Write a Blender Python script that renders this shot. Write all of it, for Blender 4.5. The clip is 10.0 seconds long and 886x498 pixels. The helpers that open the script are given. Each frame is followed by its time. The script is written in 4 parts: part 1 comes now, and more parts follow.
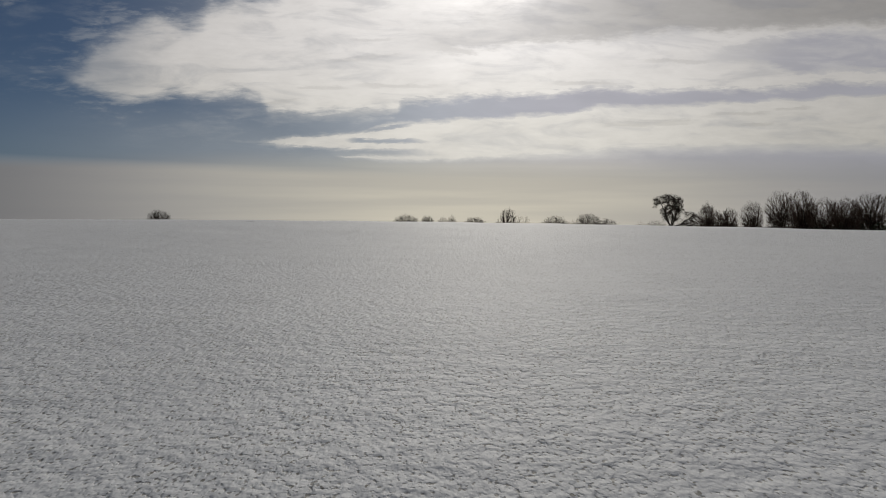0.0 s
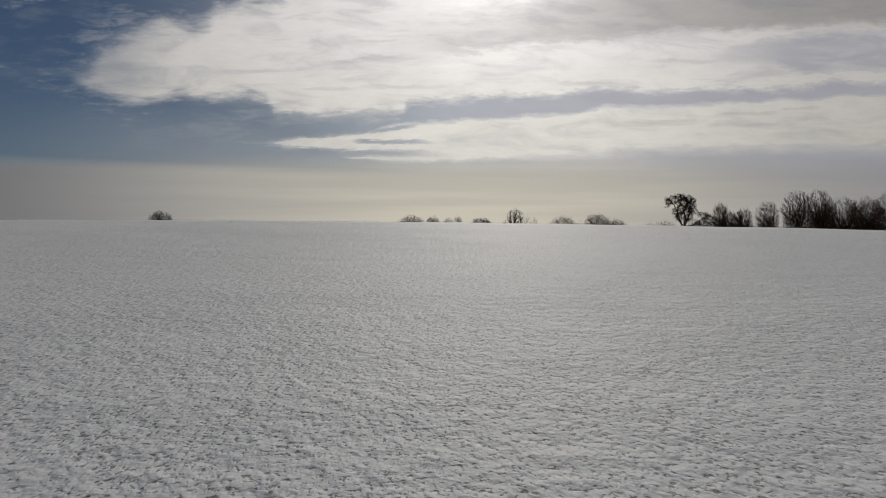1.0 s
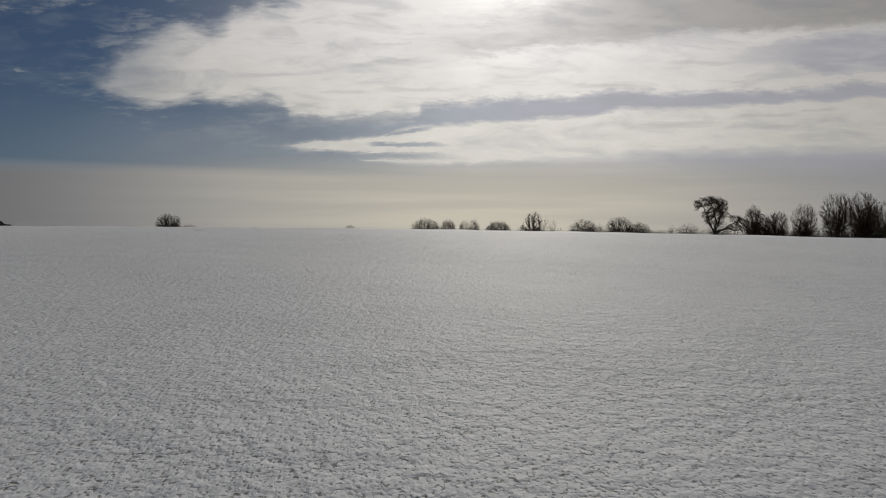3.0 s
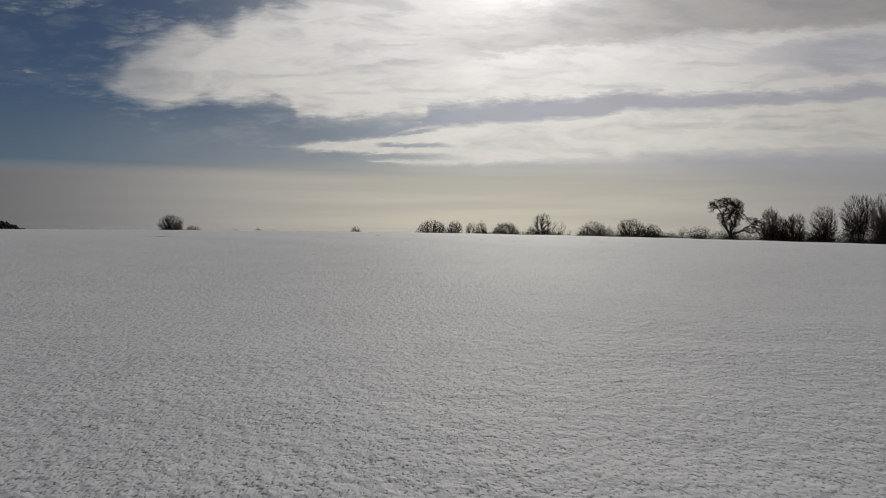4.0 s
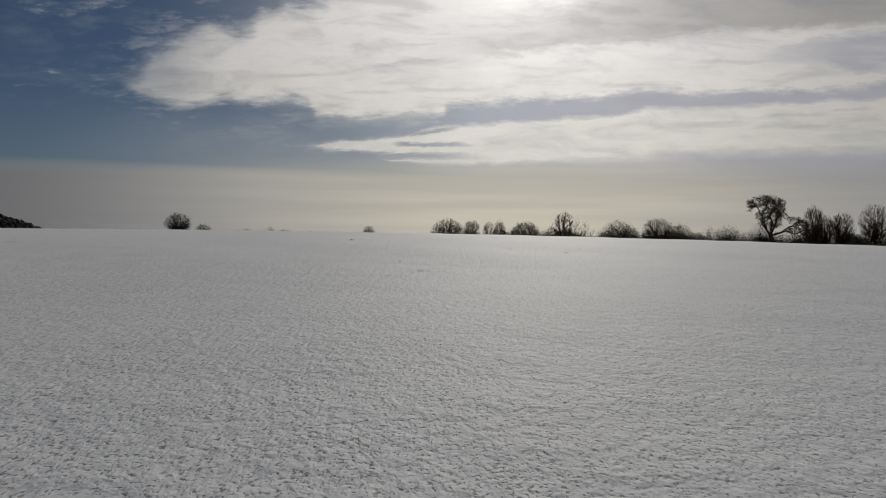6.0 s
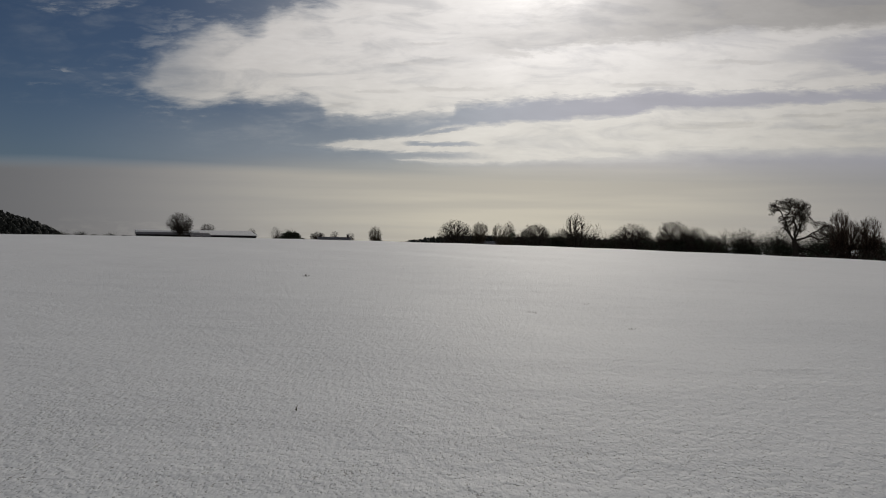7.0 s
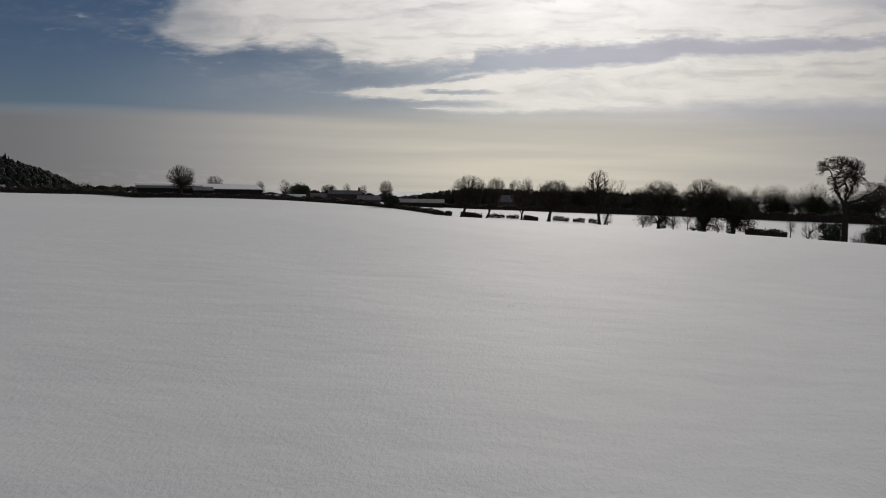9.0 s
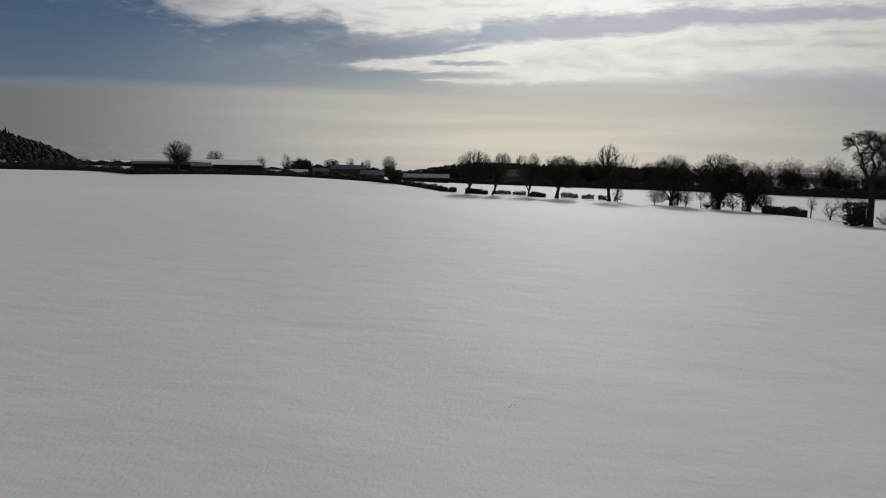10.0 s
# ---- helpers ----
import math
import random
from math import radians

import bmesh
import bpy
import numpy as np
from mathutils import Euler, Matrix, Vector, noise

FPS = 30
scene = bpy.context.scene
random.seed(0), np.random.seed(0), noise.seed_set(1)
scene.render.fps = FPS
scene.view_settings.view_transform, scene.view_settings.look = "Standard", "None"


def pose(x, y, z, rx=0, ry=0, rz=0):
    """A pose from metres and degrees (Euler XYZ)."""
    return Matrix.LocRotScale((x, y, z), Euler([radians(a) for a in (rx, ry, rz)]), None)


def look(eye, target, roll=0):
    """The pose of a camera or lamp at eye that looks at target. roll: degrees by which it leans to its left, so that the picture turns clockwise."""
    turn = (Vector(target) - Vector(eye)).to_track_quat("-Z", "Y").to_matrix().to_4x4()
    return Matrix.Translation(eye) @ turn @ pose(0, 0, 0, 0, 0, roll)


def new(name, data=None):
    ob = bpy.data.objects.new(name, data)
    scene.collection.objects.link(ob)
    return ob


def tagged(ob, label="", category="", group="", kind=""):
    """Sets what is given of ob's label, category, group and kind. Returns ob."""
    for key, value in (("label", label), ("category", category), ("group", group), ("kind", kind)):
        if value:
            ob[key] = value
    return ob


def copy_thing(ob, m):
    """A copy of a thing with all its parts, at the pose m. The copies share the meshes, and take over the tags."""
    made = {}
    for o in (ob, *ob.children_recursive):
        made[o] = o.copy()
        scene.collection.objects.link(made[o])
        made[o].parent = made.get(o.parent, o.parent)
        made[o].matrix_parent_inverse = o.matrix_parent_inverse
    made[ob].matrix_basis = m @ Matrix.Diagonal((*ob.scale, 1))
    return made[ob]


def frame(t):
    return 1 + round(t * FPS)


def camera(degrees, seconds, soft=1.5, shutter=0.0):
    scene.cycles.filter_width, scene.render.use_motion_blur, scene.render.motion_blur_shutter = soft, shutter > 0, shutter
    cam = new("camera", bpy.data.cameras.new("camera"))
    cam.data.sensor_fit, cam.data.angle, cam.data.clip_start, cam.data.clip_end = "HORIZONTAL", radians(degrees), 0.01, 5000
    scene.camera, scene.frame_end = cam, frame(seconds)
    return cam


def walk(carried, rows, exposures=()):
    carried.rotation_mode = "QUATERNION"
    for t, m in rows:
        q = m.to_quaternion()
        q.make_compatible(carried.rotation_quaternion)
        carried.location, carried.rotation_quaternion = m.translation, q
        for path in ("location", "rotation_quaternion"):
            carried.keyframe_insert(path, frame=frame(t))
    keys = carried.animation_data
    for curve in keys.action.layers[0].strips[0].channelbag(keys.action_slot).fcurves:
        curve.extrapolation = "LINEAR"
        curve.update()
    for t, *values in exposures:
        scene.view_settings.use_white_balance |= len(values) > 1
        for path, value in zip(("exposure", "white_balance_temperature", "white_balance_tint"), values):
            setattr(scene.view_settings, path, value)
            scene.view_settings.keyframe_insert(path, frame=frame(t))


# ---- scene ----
import collections
CLIP = 10.0
cam = camera(66.6, CLIP, soft=1.1)
PATH = [
    (0.0, 0.00, 0.00, 0.00, 0.00, -0.77, 0.00),
    (0.5, -0.01, 2.20, 0.05, 0.25, -0.73, 0.03),
    (1.0, -0.03, 4.35, 0.10, 0.49, -0.71, 0.05),
    (1.5, -0.07, 6.40, 0.16, 0.80, -0.66, 0.06),
    (2.0, -0.14, 8.38, 0.28, 1.15, -0.61, 0.07),
    (2.5, -0.26, 10.42, 0.43, 1.47, -0.55, 0.03),
    (4.0, -0.42, 17.00, 0.91, 2.32, -0.42, -0.15),
    (4.5, -0.43, 19.38, 0.96, 2.68, -0.41, -0.20),
    (5.0, -0.43, 21.85, 0.95, 3.06, -0.43, -0.22),
    (5.5, -0.44, 24.40, 0.99, 3.43, -0.46, -0.22),
    (7.0, -0.48, 32.96, 2.03, 4.56, -0.54, -0.67),
    (7.5, -0.44, 35.90, 2.54, 4.94, -0.52, -0.73),
    (8.0, -0.35, 38.81, 3.06, 5.34, -0.82, -0.86),
    (8.5, -0.25, 41.56, 3.52, 5.74, -2.58, -0.97),
    (9.0, -0.17, 44.25, 3.94, 6.07, -4.81, -1.05),
    (9.5, -0.13, 47.04, 4.34, 6.36, -6.81, -1.03),
    (10.0, -0.17, 50.00, 4.76, 6.62, -7.11, -0.92),
]
walk(cam, [(t, pose(x, y, z, 90 + pitch, roll, yaw)) for t, x, y, z, yaw, pitch, roll in PATH],
     exposures=[(0.0, 0.19, 6500, 10), (2.5, 0.15, 6500, 10), (5.5, 0.13, 6500, 10), (7.5, 0.19, 6520, 10.5), (9.0, 0.32, 6480, 11), (10.0, 0.38, 6380, 11)])


# ---- node helper ----
class Nodes:
    def __init__(self, tree):
        self.tree = tree
        tree.nodes.clear()

    def add(self, kind):
        return self.tree.nodes.new(kind)

    def put(self, socket, value):
        if isinstance(value, bpy.types.NodeSocket):
            self.tree.links.new(value, socket)
        elif value is not None:
            socket.default_value = value

    def math(self, op, a, b=None, c=None, clamp=False):
        n = self.add("ShaderNodeMath")
        n.operation, n.use_clamp = op, clamp
        for i, v in enumerate((a, b, c)):
            self.put(n.inputs[i], v)
        return n.outputs[0]

    def smooth(self, v, a, b, lo=0.0, hi=1.0):
        n = self.add("ShaderNodeMapRange")
        n.interpolation_type = "SMOOTHSTEP"
        for i, x in enumerate((v, a, b, lo, hi)):
            self.put(n.inputs[i], x)
        return n.outputs[0]

    def noise(self, vec, scale, detail=4.0, rough=0.55, distort=0.0):
        n = self.add("ShaderNodeTexNoise")
        self.put(n.inputs["Vector"], vec)
        for key, v in (("Scale", scale), ("Detail", detail), ("Roughness", rough), ("Distortion", distort)):
            self.put(n.inputs[key], v)
        return n.outputs["Fac"]

    def mapped(self, vec, scale=(1, 1, 1), loc=(0, 0, 0)):
        n = self.add("ShaderNodeMapping")
        self.put(n.inputs["Vector"], vec)
        n.inputs["Scale"].default_value, n.inputs["Location"].default_value = scale, loc
        return n.outputs[0]

    def xyz(self, x, y, z):
        n = self.add("ShaderNodeCombineXYZ")
        for i, v in enumerate((x, y, z)):
            self.put(n.inputs[i], v)
        return n.outputs[0]

    def split(self, vec):
        n = self.add("ShaderNodeSeparateXYZ")
        self.put(n.inputs[0], vec)
        return n.outputs

    def mix(self, fac, a, b):
        n = self.add("ShaderNodeMix")
        n.data_type = "RGBA"
        for i, v in ((0, fac), (6, a), (7, b)):
            if isinstance(v, tuple):
                v = (*v, 1.0)[:4]
            self.put(n.inputs[i], v)
        return n.outputs[2]

    def ramp(self, fac, stops):
        n = self.add("ShaderNodeValToRGB")
        r = n.color_ramp
        while len(r.elements) < len(stops):
            r.elements.new(0.5)
        for e, (p, c) in zip(r.elements, stops):
            e.position = p
            e.color = (c, c, c, 1) if isinstance(c, float) else (*c, 1)
        self.put(n.inputs[0], fac)
        return n.outputs[0]


# ---- sky and sun ----
SUN_AZ, SUN_EL = 5.0, 23.0     # degrees right of +y, above the horizon
sun_dir = Vector((math.sin(radians(SUN_AZ)) * math.cos(radians(SUN_EL)),
                  math.cos(radians(SUN_AZ)) * math.cos(radians(SUN_EL)), math.sin(radians(SUN_EL))))
sun = new("sun", bpy.data.lights.new("sun", "SUN"))
sun.data.energy, sun.data.angle, sun.data.color = 1.35, radians(4), (1.0, 0.94, 0.84)
sun.matrix_world = look(sun_dir * 100, (0, 0, 0))

SKY_TURN = radians(3.5)


def build_sky():
    world = bpy.data.worlds.new("winter_sky")
    scene.world = world
    world.use_nodes = True
    k = Nodes(world.node_tree)
    gen = k.add("ShaderNodeTexCoord").outputs["Generated"]
    X, Y, Z = k.split(gen)
    c, s = math.cos(SKY_TURN), math.sin(SKY_TURN)
    side = k.math("ADD", k.math("MULTIPLY", X, c), k.math("MULTIPLY", Y, s))
    ahead = k.math("SUBTRACT", k.math("MULTIPLY", Y, c), k.math("MULTIPLY", X, s))
    w = k.math("MAXIMUM", ahead, 0.04)
    u, v = k.math("DIVIDE", side, w), k.math("DIVIDE", Z, w)
    front = k.smooth(ahead, 0.1, 0.4)

    # wind-drawn noise that breaks up the edges of the cloud banks
    flat = k.xyz(u, k.math("MULTIPLY", v, 2.4), 0.37)
    long = k.xyz(u, k.math("MULTIPLY", v, 4.2), 0.81)
    n_big = k.math("SUBTRACT", k.noise(flat, 5.5, 6.0, 0.56, 0.5), 0.5)
    n_mid = k.math("SUBTRACT", k.noise(k.mapped(flat, (1, 1, 1), (3.1, 1.7, 0)), 17.0, 6.0, 0.58, 0.5), 0.5)
    n_fine = k.math("SUBTRACT", k.noise(k.mapped(long, (1, 1, 1), (7.3, 2.2, 0)), 40.0, 5.0, 0.62, 0.3), 0.5)
    n_long = k.math("SUBTRACT", k.noise(k.mapped(long, (1, 1, 1), (1.9, 5.2, 0)), 9.0, 6.0, 0.58, 0.6), 0.5)

    def total(*terms):
        out = terms[0]
        for t in terms[1:]:
            out = k.math("ADD", out, t)
        return out

    def times(a, b, *more):
        out = k.math("MULTIPLY", a, b)
        for t in more:
            out = k.math("MULTIPLY", out, t)
        return out

    def top_of(*masks):
        out = masks[0]
        for t in masks[1:]:
            out = k.math("MAXIMUM", out, t)
        return out

    v_rag = total(v, times(n_big, 0.045), times(n_mid, 0.05), times(n_fine, 0.026))     # billowing edges
    v_cut = total(v, times(n_long, 0.024), times(n_mid, 0.014), times(n_fine, 0.022))                        # edges drawn out by the wind
    v_thin = total(v, times(n_long, 0.016), times(n_fine, 0.010))
    u_rag = total(u, times(n_mid, 0.10), times(n_big, 0.06))
    ux = k.math("DIVIDE", k.math("ADD", u, 0.8), 1.6)

    def edge(*points):
        """A cloud bank's edge: heights over the horizon along the view's width, both as slopes."""
        return k.math("MULTIPLY", k.ramp(ux, [((a + 0.8) / 1.6, b / 0.6) for a, b in points]), 0.6)

    def bank(lo, hi, soft_lo, soft_hi, below, above):
        a = k.smooth(k.math("DIVIDE", k.math("SUBTRACT", below, lo), soft_lo), -1.0, 1.0)
        b = k.smooth(k.math("DIVIDE", k.math("SUBTRACT", hi, above), soft_hi), -1.0, 1.0)
        return times(a, b)

    def streak(a, b, half, ends=(0.3, 0.3), over=1.0):
        """A drawn-out wisp from a to b; over: how much softer its upper side is."""
        (u0, v0), (u1, v1) = a, b
        line = total(v0, times(k.math("SUBTRACT", u, u0), (v1 - v0) / (u1 - u0)))
        d = k.math("DIVIDE", k.math("SUBTRACT", v_thin, line), half)
        body = times(k.smooth(d, -1.15, -0.25), k.smooth(d, 1.15 * over, 0.25))
        run = u1 - u0
        return times(body, k.smooth(u_rag, u0 - 0.02, u0 + ends[0] * run), k.smooth(u_rag, u1 + 0.02, u1 - ends[1] * run))

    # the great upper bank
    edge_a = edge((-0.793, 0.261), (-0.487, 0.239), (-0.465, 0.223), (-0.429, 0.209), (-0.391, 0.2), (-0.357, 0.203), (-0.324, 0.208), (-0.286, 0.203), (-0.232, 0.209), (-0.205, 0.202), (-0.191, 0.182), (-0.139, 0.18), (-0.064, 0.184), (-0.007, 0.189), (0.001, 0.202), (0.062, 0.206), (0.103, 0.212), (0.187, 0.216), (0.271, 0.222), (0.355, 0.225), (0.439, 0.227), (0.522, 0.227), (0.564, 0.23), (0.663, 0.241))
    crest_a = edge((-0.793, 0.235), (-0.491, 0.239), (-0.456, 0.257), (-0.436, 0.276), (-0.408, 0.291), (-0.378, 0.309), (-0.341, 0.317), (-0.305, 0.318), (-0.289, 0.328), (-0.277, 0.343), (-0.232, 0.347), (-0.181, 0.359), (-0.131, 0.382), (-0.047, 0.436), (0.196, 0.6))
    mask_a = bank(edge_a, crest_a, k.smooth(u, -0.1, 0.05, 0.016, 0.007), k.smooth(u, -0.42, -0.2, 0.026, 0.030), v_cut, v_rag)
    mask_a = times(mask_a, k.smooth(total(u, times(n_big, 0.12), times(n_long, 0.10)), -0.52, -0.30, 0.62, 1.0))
    # the lower bank, with its drawn-out tip
    mask_b = bank(edge((-0.793, 0.194), (-0.211, 0.142), (-0.181, 0.137), (-0.114, 0.133), (-0.081, 0.116), (-0.014, 0.114), (0.103, 0.118), (0.187, 0.121), (0.271, 0.126), (0.355, 0.13), (0.439, 0.134), (0.522, 0.137), (0.663, 0.138)),
                  edge((-0.793, 0.14), (-0.211, 0.142), (-0.181, 0.147), (-0.114, 0.153), (-0.064, 0.159), (-0.043, 0.165), (-0.01, 0.175), (0.062, 0.178), (0.145, 0.183), (0.229, 0.189), (0.267, 0.194), (0.296, 0.203), (0.355, 0.2), (0.439, 0.204), (0.48, 0.209), (0.522, 0.21), (0.564, 0.218), (0.606, 0.214), (0.663, 0.223)),
                  k.smooth(u, 0.0, 0.3, 0.004, 0.014), 0.004, v_thin, total(v_thin, times(n_mid, 0.014)))
    slit = top_of(streak((-0.16, 0.127), (0.032, 0.129), 0.0063, (0.15, 0.35)),
                   streak((-0.072, 0.146), (0.02, 0.147), 0.0042, (0.3, 0.3)),
                   streak((-0.039, 0.162), (0.011, 0.172), 0.0034))
    mask_b = times(mask_b, k.math("SUBTRACT", 1.0, times(slit, 0.85)))
    # the opening in the bank on the bright side
    hole = bank(edge((-0.793, 0.269), (0.346, 0.27), (0.464, 0.271), (0.556, 0.27), (0.581, 0.26), (0.606, 0.254), (0.663, 0.263)),
                edge((-0.793, 0.272), (0.346, 0.272), (0.439, 0.279), (0.522, 0.29), (0.573, 0.301), (0.598, 0.312), (0.663, 0.318)),
                0.006, 0.014, v_cut, total(v_cut, times(n_mid, 0.03)))
    hole = times(hole, k.smooth(total(u_rag, times(n_long, 0.2)), 0.42, 0.62), k.smooth(n_long, -0.10, 0.16, 1.0, 0.45))
    # loose scraps round the banks
    wisps = top_of(streak((-0.634, 0.351), (-0.563, 0.339), 0.0109, (0.4, 0.4), 1.6),
                   streak((-0.571, 0.344), (-0.479, 0.356), 0.0101, (0.3, 0.5), 1.4),
                   streak((-0.449, 0.339), (-0.299, 0.312), 0.0134, (0.3, 0.3), 1.3),
                   streak((-0.651, 0.23), (-0.602, 0.232), 0.0025),
                   streak((-0.613, 0.256), (-0.571, 0.252), 0.0034),
                   streak((-0.533, 0.23), (-0.454, 0.234), 0.0034, (0.4, 0.2)),
                   streak((-0.399, 0.185), (-0.315, 0.189), 0.0038),
                   streak((-0.332, 0.175), (-0.181, 0.185), 0.005, (0.5, 0.2)),
                   streak((-0.299, 0.197), (-0.181, 0.209), 0.0042, (0.4, 0.2)),
                   streak((0.602, 0.321), (0.69, 0.331), 0.0075, (0.3, 0.3), 1.5))
    wisps = times(wisps, k.smooth(total(n_fine, times(n_long, 0.8)), -0.14, 0.24, 0.04, 0.44))
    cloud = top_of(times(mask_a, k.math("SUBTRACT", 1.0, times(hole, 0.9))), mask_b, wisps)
    cloud = times(cloud, k.smooth(n_long, -0.2, 0.02, 0.88, 1.0))
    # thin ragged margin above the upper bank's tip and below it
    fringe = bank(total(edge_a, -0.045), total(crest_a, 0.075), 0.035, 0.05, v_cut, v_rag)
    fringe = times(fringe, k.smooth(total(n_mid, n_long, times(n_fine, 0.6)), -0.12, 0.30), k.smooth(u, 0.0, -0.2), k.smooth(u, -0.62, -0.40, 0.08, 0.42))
    cloud = top_of(cloud, fringe)

    # grey bellies and ripples inside the banks
    belly = bank(edge((-0.793, 0.277), (-0.064, 0.273), (-0.005, 0.272), (0.062, 0.278), (0.145, 0.286), (0.254, 0.297), (0.313, 0.302), (0.397, 0.311), (0.48, 0.32), (0.564, 0.324), (0.663, 0.334)),
                 edge((-0.8, 0.34), (-0.05, 0.33), (0.05, 0.335), (0.25, 0.40), (0.66, 0.6)), k.smooth(u, 0.1, 0.4, 0.007, 0.016), 0.05, total(v_cut, times(n_mid, 0.02)), v_rag)
    belly = times(belly, k.smooth(u_rag, -0.07, 0.07), k.smooth(u, -0.1, 0.55, 0.42, 1.0))
    ripple = top_of(streak((-0.081, 0.227), (0.087, 0.229), 0.0042, (0.3, 0.5)),
                   streak((-0.148, 0.223), (-0.081, 0.225), 0.0038),
                   streak((-0.098, 0.261), (-0.014, 0.271), 0.0059),
                   streak((-0.077, 0.292), (0.003, 0.297), 0.0042),
                   streak((0.279, 0.172), (0.405, 0.175), 0.0059, (0.3, 0.4), 1.6),
                   streak((0.363, 0.175), (0.464, 0.18), 0.005, (0.3, 0.3), 1.4),
                   streak((0.506, 0.173), (0.564, 0.177), 0.0042),
                   streak((0.221, 0.234), (0.338, 0.235), 0.0042),
                   streak((0.346, 0.27), (0.476, 0.271), 0.0042),
                   streak((0.464, 0.189), (0.548, 0.194), 0.0042),
                   streak((0.573, 0.201), (0.631, 0.205), 0.0034),
                   streak((-0.215, 0.197), (-0.131, 0.205), 0.005, (0.3, 0.5)))
    shade = top_of(belly, times(ripple, 0.36))

    # a grey veil over the bright side, and thin high streaks over the blue
    veil = k.smooth(u, -0.52, 0.10, 0.0, 0.88)
    low_veil = times(k.smooth(v, 0.24, 0.13), k.smooth(u, -0.66, -0.2, 0.05, 0.66))
    high = times(k.smooth(total(times(n_big, 0.5), times(n_mid, 0.55), times(n_long, 0.5)), -0.06, 0.30), k.smooth(v, 0.24, 0.34, 0.05, 0.30), k.smooth(u, -0.72, -0.52, 0.5, 1.0))
    # the flat haze bank along the horizon
    vh = total(v, times(n_big, 0.005))
    soft_top = k.smooth(u, -0.45, 0.1, 0.015, 0.032)
    haze = k.smooth(k.math("DIVIDE", k.math("SUBTRACT", vh, 0.116), soft_top), -1.0, 1.0, 0.95, 0.0)
    low_puff = times(k.smooth(v, 0.018, 0.040, 1.0, 0.0), k.smooth(total(n_mid, n_fine), -0.04, 0.16))

    dot = k.add("ShaderNodeVectorMath")
    dot.operation = "DOT_PRODUCT"
    k.put(dot.inputs[0], gen)
    dot.inputs[1].default_value = sun_dir
    near = k.math("MAXIMUM", dot.outputs["Value"], 0.0)
    wide, tight = k.math("POWER", near, 14.0), k.math("POWER", near, 160.0)
    lit = total(k.smooth(u, -0.5, -0.2, 0.36, 0.405), times(wide, 0.30), times(tight, 0.34))
    relief = total(1.0, times(n_mid, 0.18), times(n_fine, 0.13), times(n_long, 0.20))
    lit = times(lit, relief, k.smooth(shade, 0.0, 1.0, 1.0, 0.58), k.smooth(u, 0.25, 0.66, 1.04, 0.88))
    warm = k.smooth(v, 0.14, 0.30, 0.90, 0.945)
    cloud_col = k.xyz(times(lit, 1.01), times(lit, 0.975), times(lit, warm))
    grey = total(k.smooth(u, -0.25, 0.12, 0.215, 0.315), times(wide, 0.10))
    grey = times(grey, k.smooth(u, 0.25, 0.6, 1.06, 0.92), total(1.0, times(n_long, 0.25)))
    veil_col = k.xyz(times(grey, k.smooth(u, -0.2, 0.3, 0.92, 1.02)), grey, times(grey, 1.08))
    # soft level stripes in the haze
    bands = k.noise(k.mapped(k.xyz(u, times(v, 22.0), 0.0), (1, 1, 1), (1.3, 0.2, 0)), 1.7, 4.0, 0.5, 0.2)
    du = k.math("SUBTRACT", u, 0.12)
    glow = k.math("POWER", 2.718, times(du, du, -5.6))
    glow = times(glow, k.smooth(bands, 0.3, 0.7, 0.76, 1.10))
    glow = times(glow, k.smooth(streak((0.24, 0.128), (0.80, 0.110), 0.030, (0.5, 0.1)), 0.0, 1.0, 1.0, 0.72))
    dim = k.smooth(u, -0.78, -0.22, 0.54, 1.0)
    haze_col = k.mix(glow, (0.212, 0.210, 0.218), (0.52, 0.482, 0.395))
    haze_col = k.mix(times(low_puff, 0.16), haze_col, (0.40, 0.39, 0.36))
    scale = k.add("ShaderNodeVectorMath")
    scale.operation = "SCALE"
    k.put(scale.inputs[0], haze_col)
    k.put(scale.inputs["Scale"], dim)
    haze_col = scale.outputs[0]

    col = k.mix(cloud, veil_col, cloud_col)
    col = k.mix(times(haze, k.math("SUBTRACT", 1.0, times(mask_b, 0.9))), col, haze_col)
    alpha = top_of(cloud, veil, low_veil, haze, high)
    # broken cloud over the rest of the sky
    back = k.smooth(k.noise(gen, 2.6, 6.0, 0.6), 0.42, 0.66, 0.25, 0.85)
    col = k.mix(front, (0.34, 0.33, 0.32), col)
    mixed = k.add("ShaderNodeMix")
    for i, x in ((0, front), (2, back), (3, alpha)):
        k.put(mixed.inputs[i], x)

    sky = k.add("ShaderNodeTexSky")
    sky.sky_type, sky.sun_disc = "NISHITA", False
    sky.sun_elevation, sky.sun_rotation = radians(SUN_EL), radians(SUN_AZ)
    sky.altitude, sky.air_density, sky.dust_density, sky.ozone_density = 100.0, 1.0, 0.2, 3.0
    blue, white = k.add("ShaderNodeBackground"), k.add("ShaderNodeBackground")
    deep = k.add("ShaderNodeVectorMath")
    deep.operation = "MULTIPLY"
    k.put(deep.inputs[0], sky.outputs[0])
    deep.inputs[1].default_value = (0.305, 0.318, 0.36)
    k.put(blue.inputs["Color"], deep.outputs[0])
    blue.inputs["Strength"].default_value = 0.05
    k.put(white.inputs["Color"], col)
    white.inputs["Strength"].default_value = 1.0
    both = k.add("ShaderNodeMixShader")
    k.put(both.inputs[0], mixed.outputs[0])
    k.put(both.inputs[1], blue.outputs[0])
    k.put(both.inputs[2], white.outputs[0])
    k.put(k.add("ShaderNodeOutputWorld").inputs["Surface"], both.outputs[0])


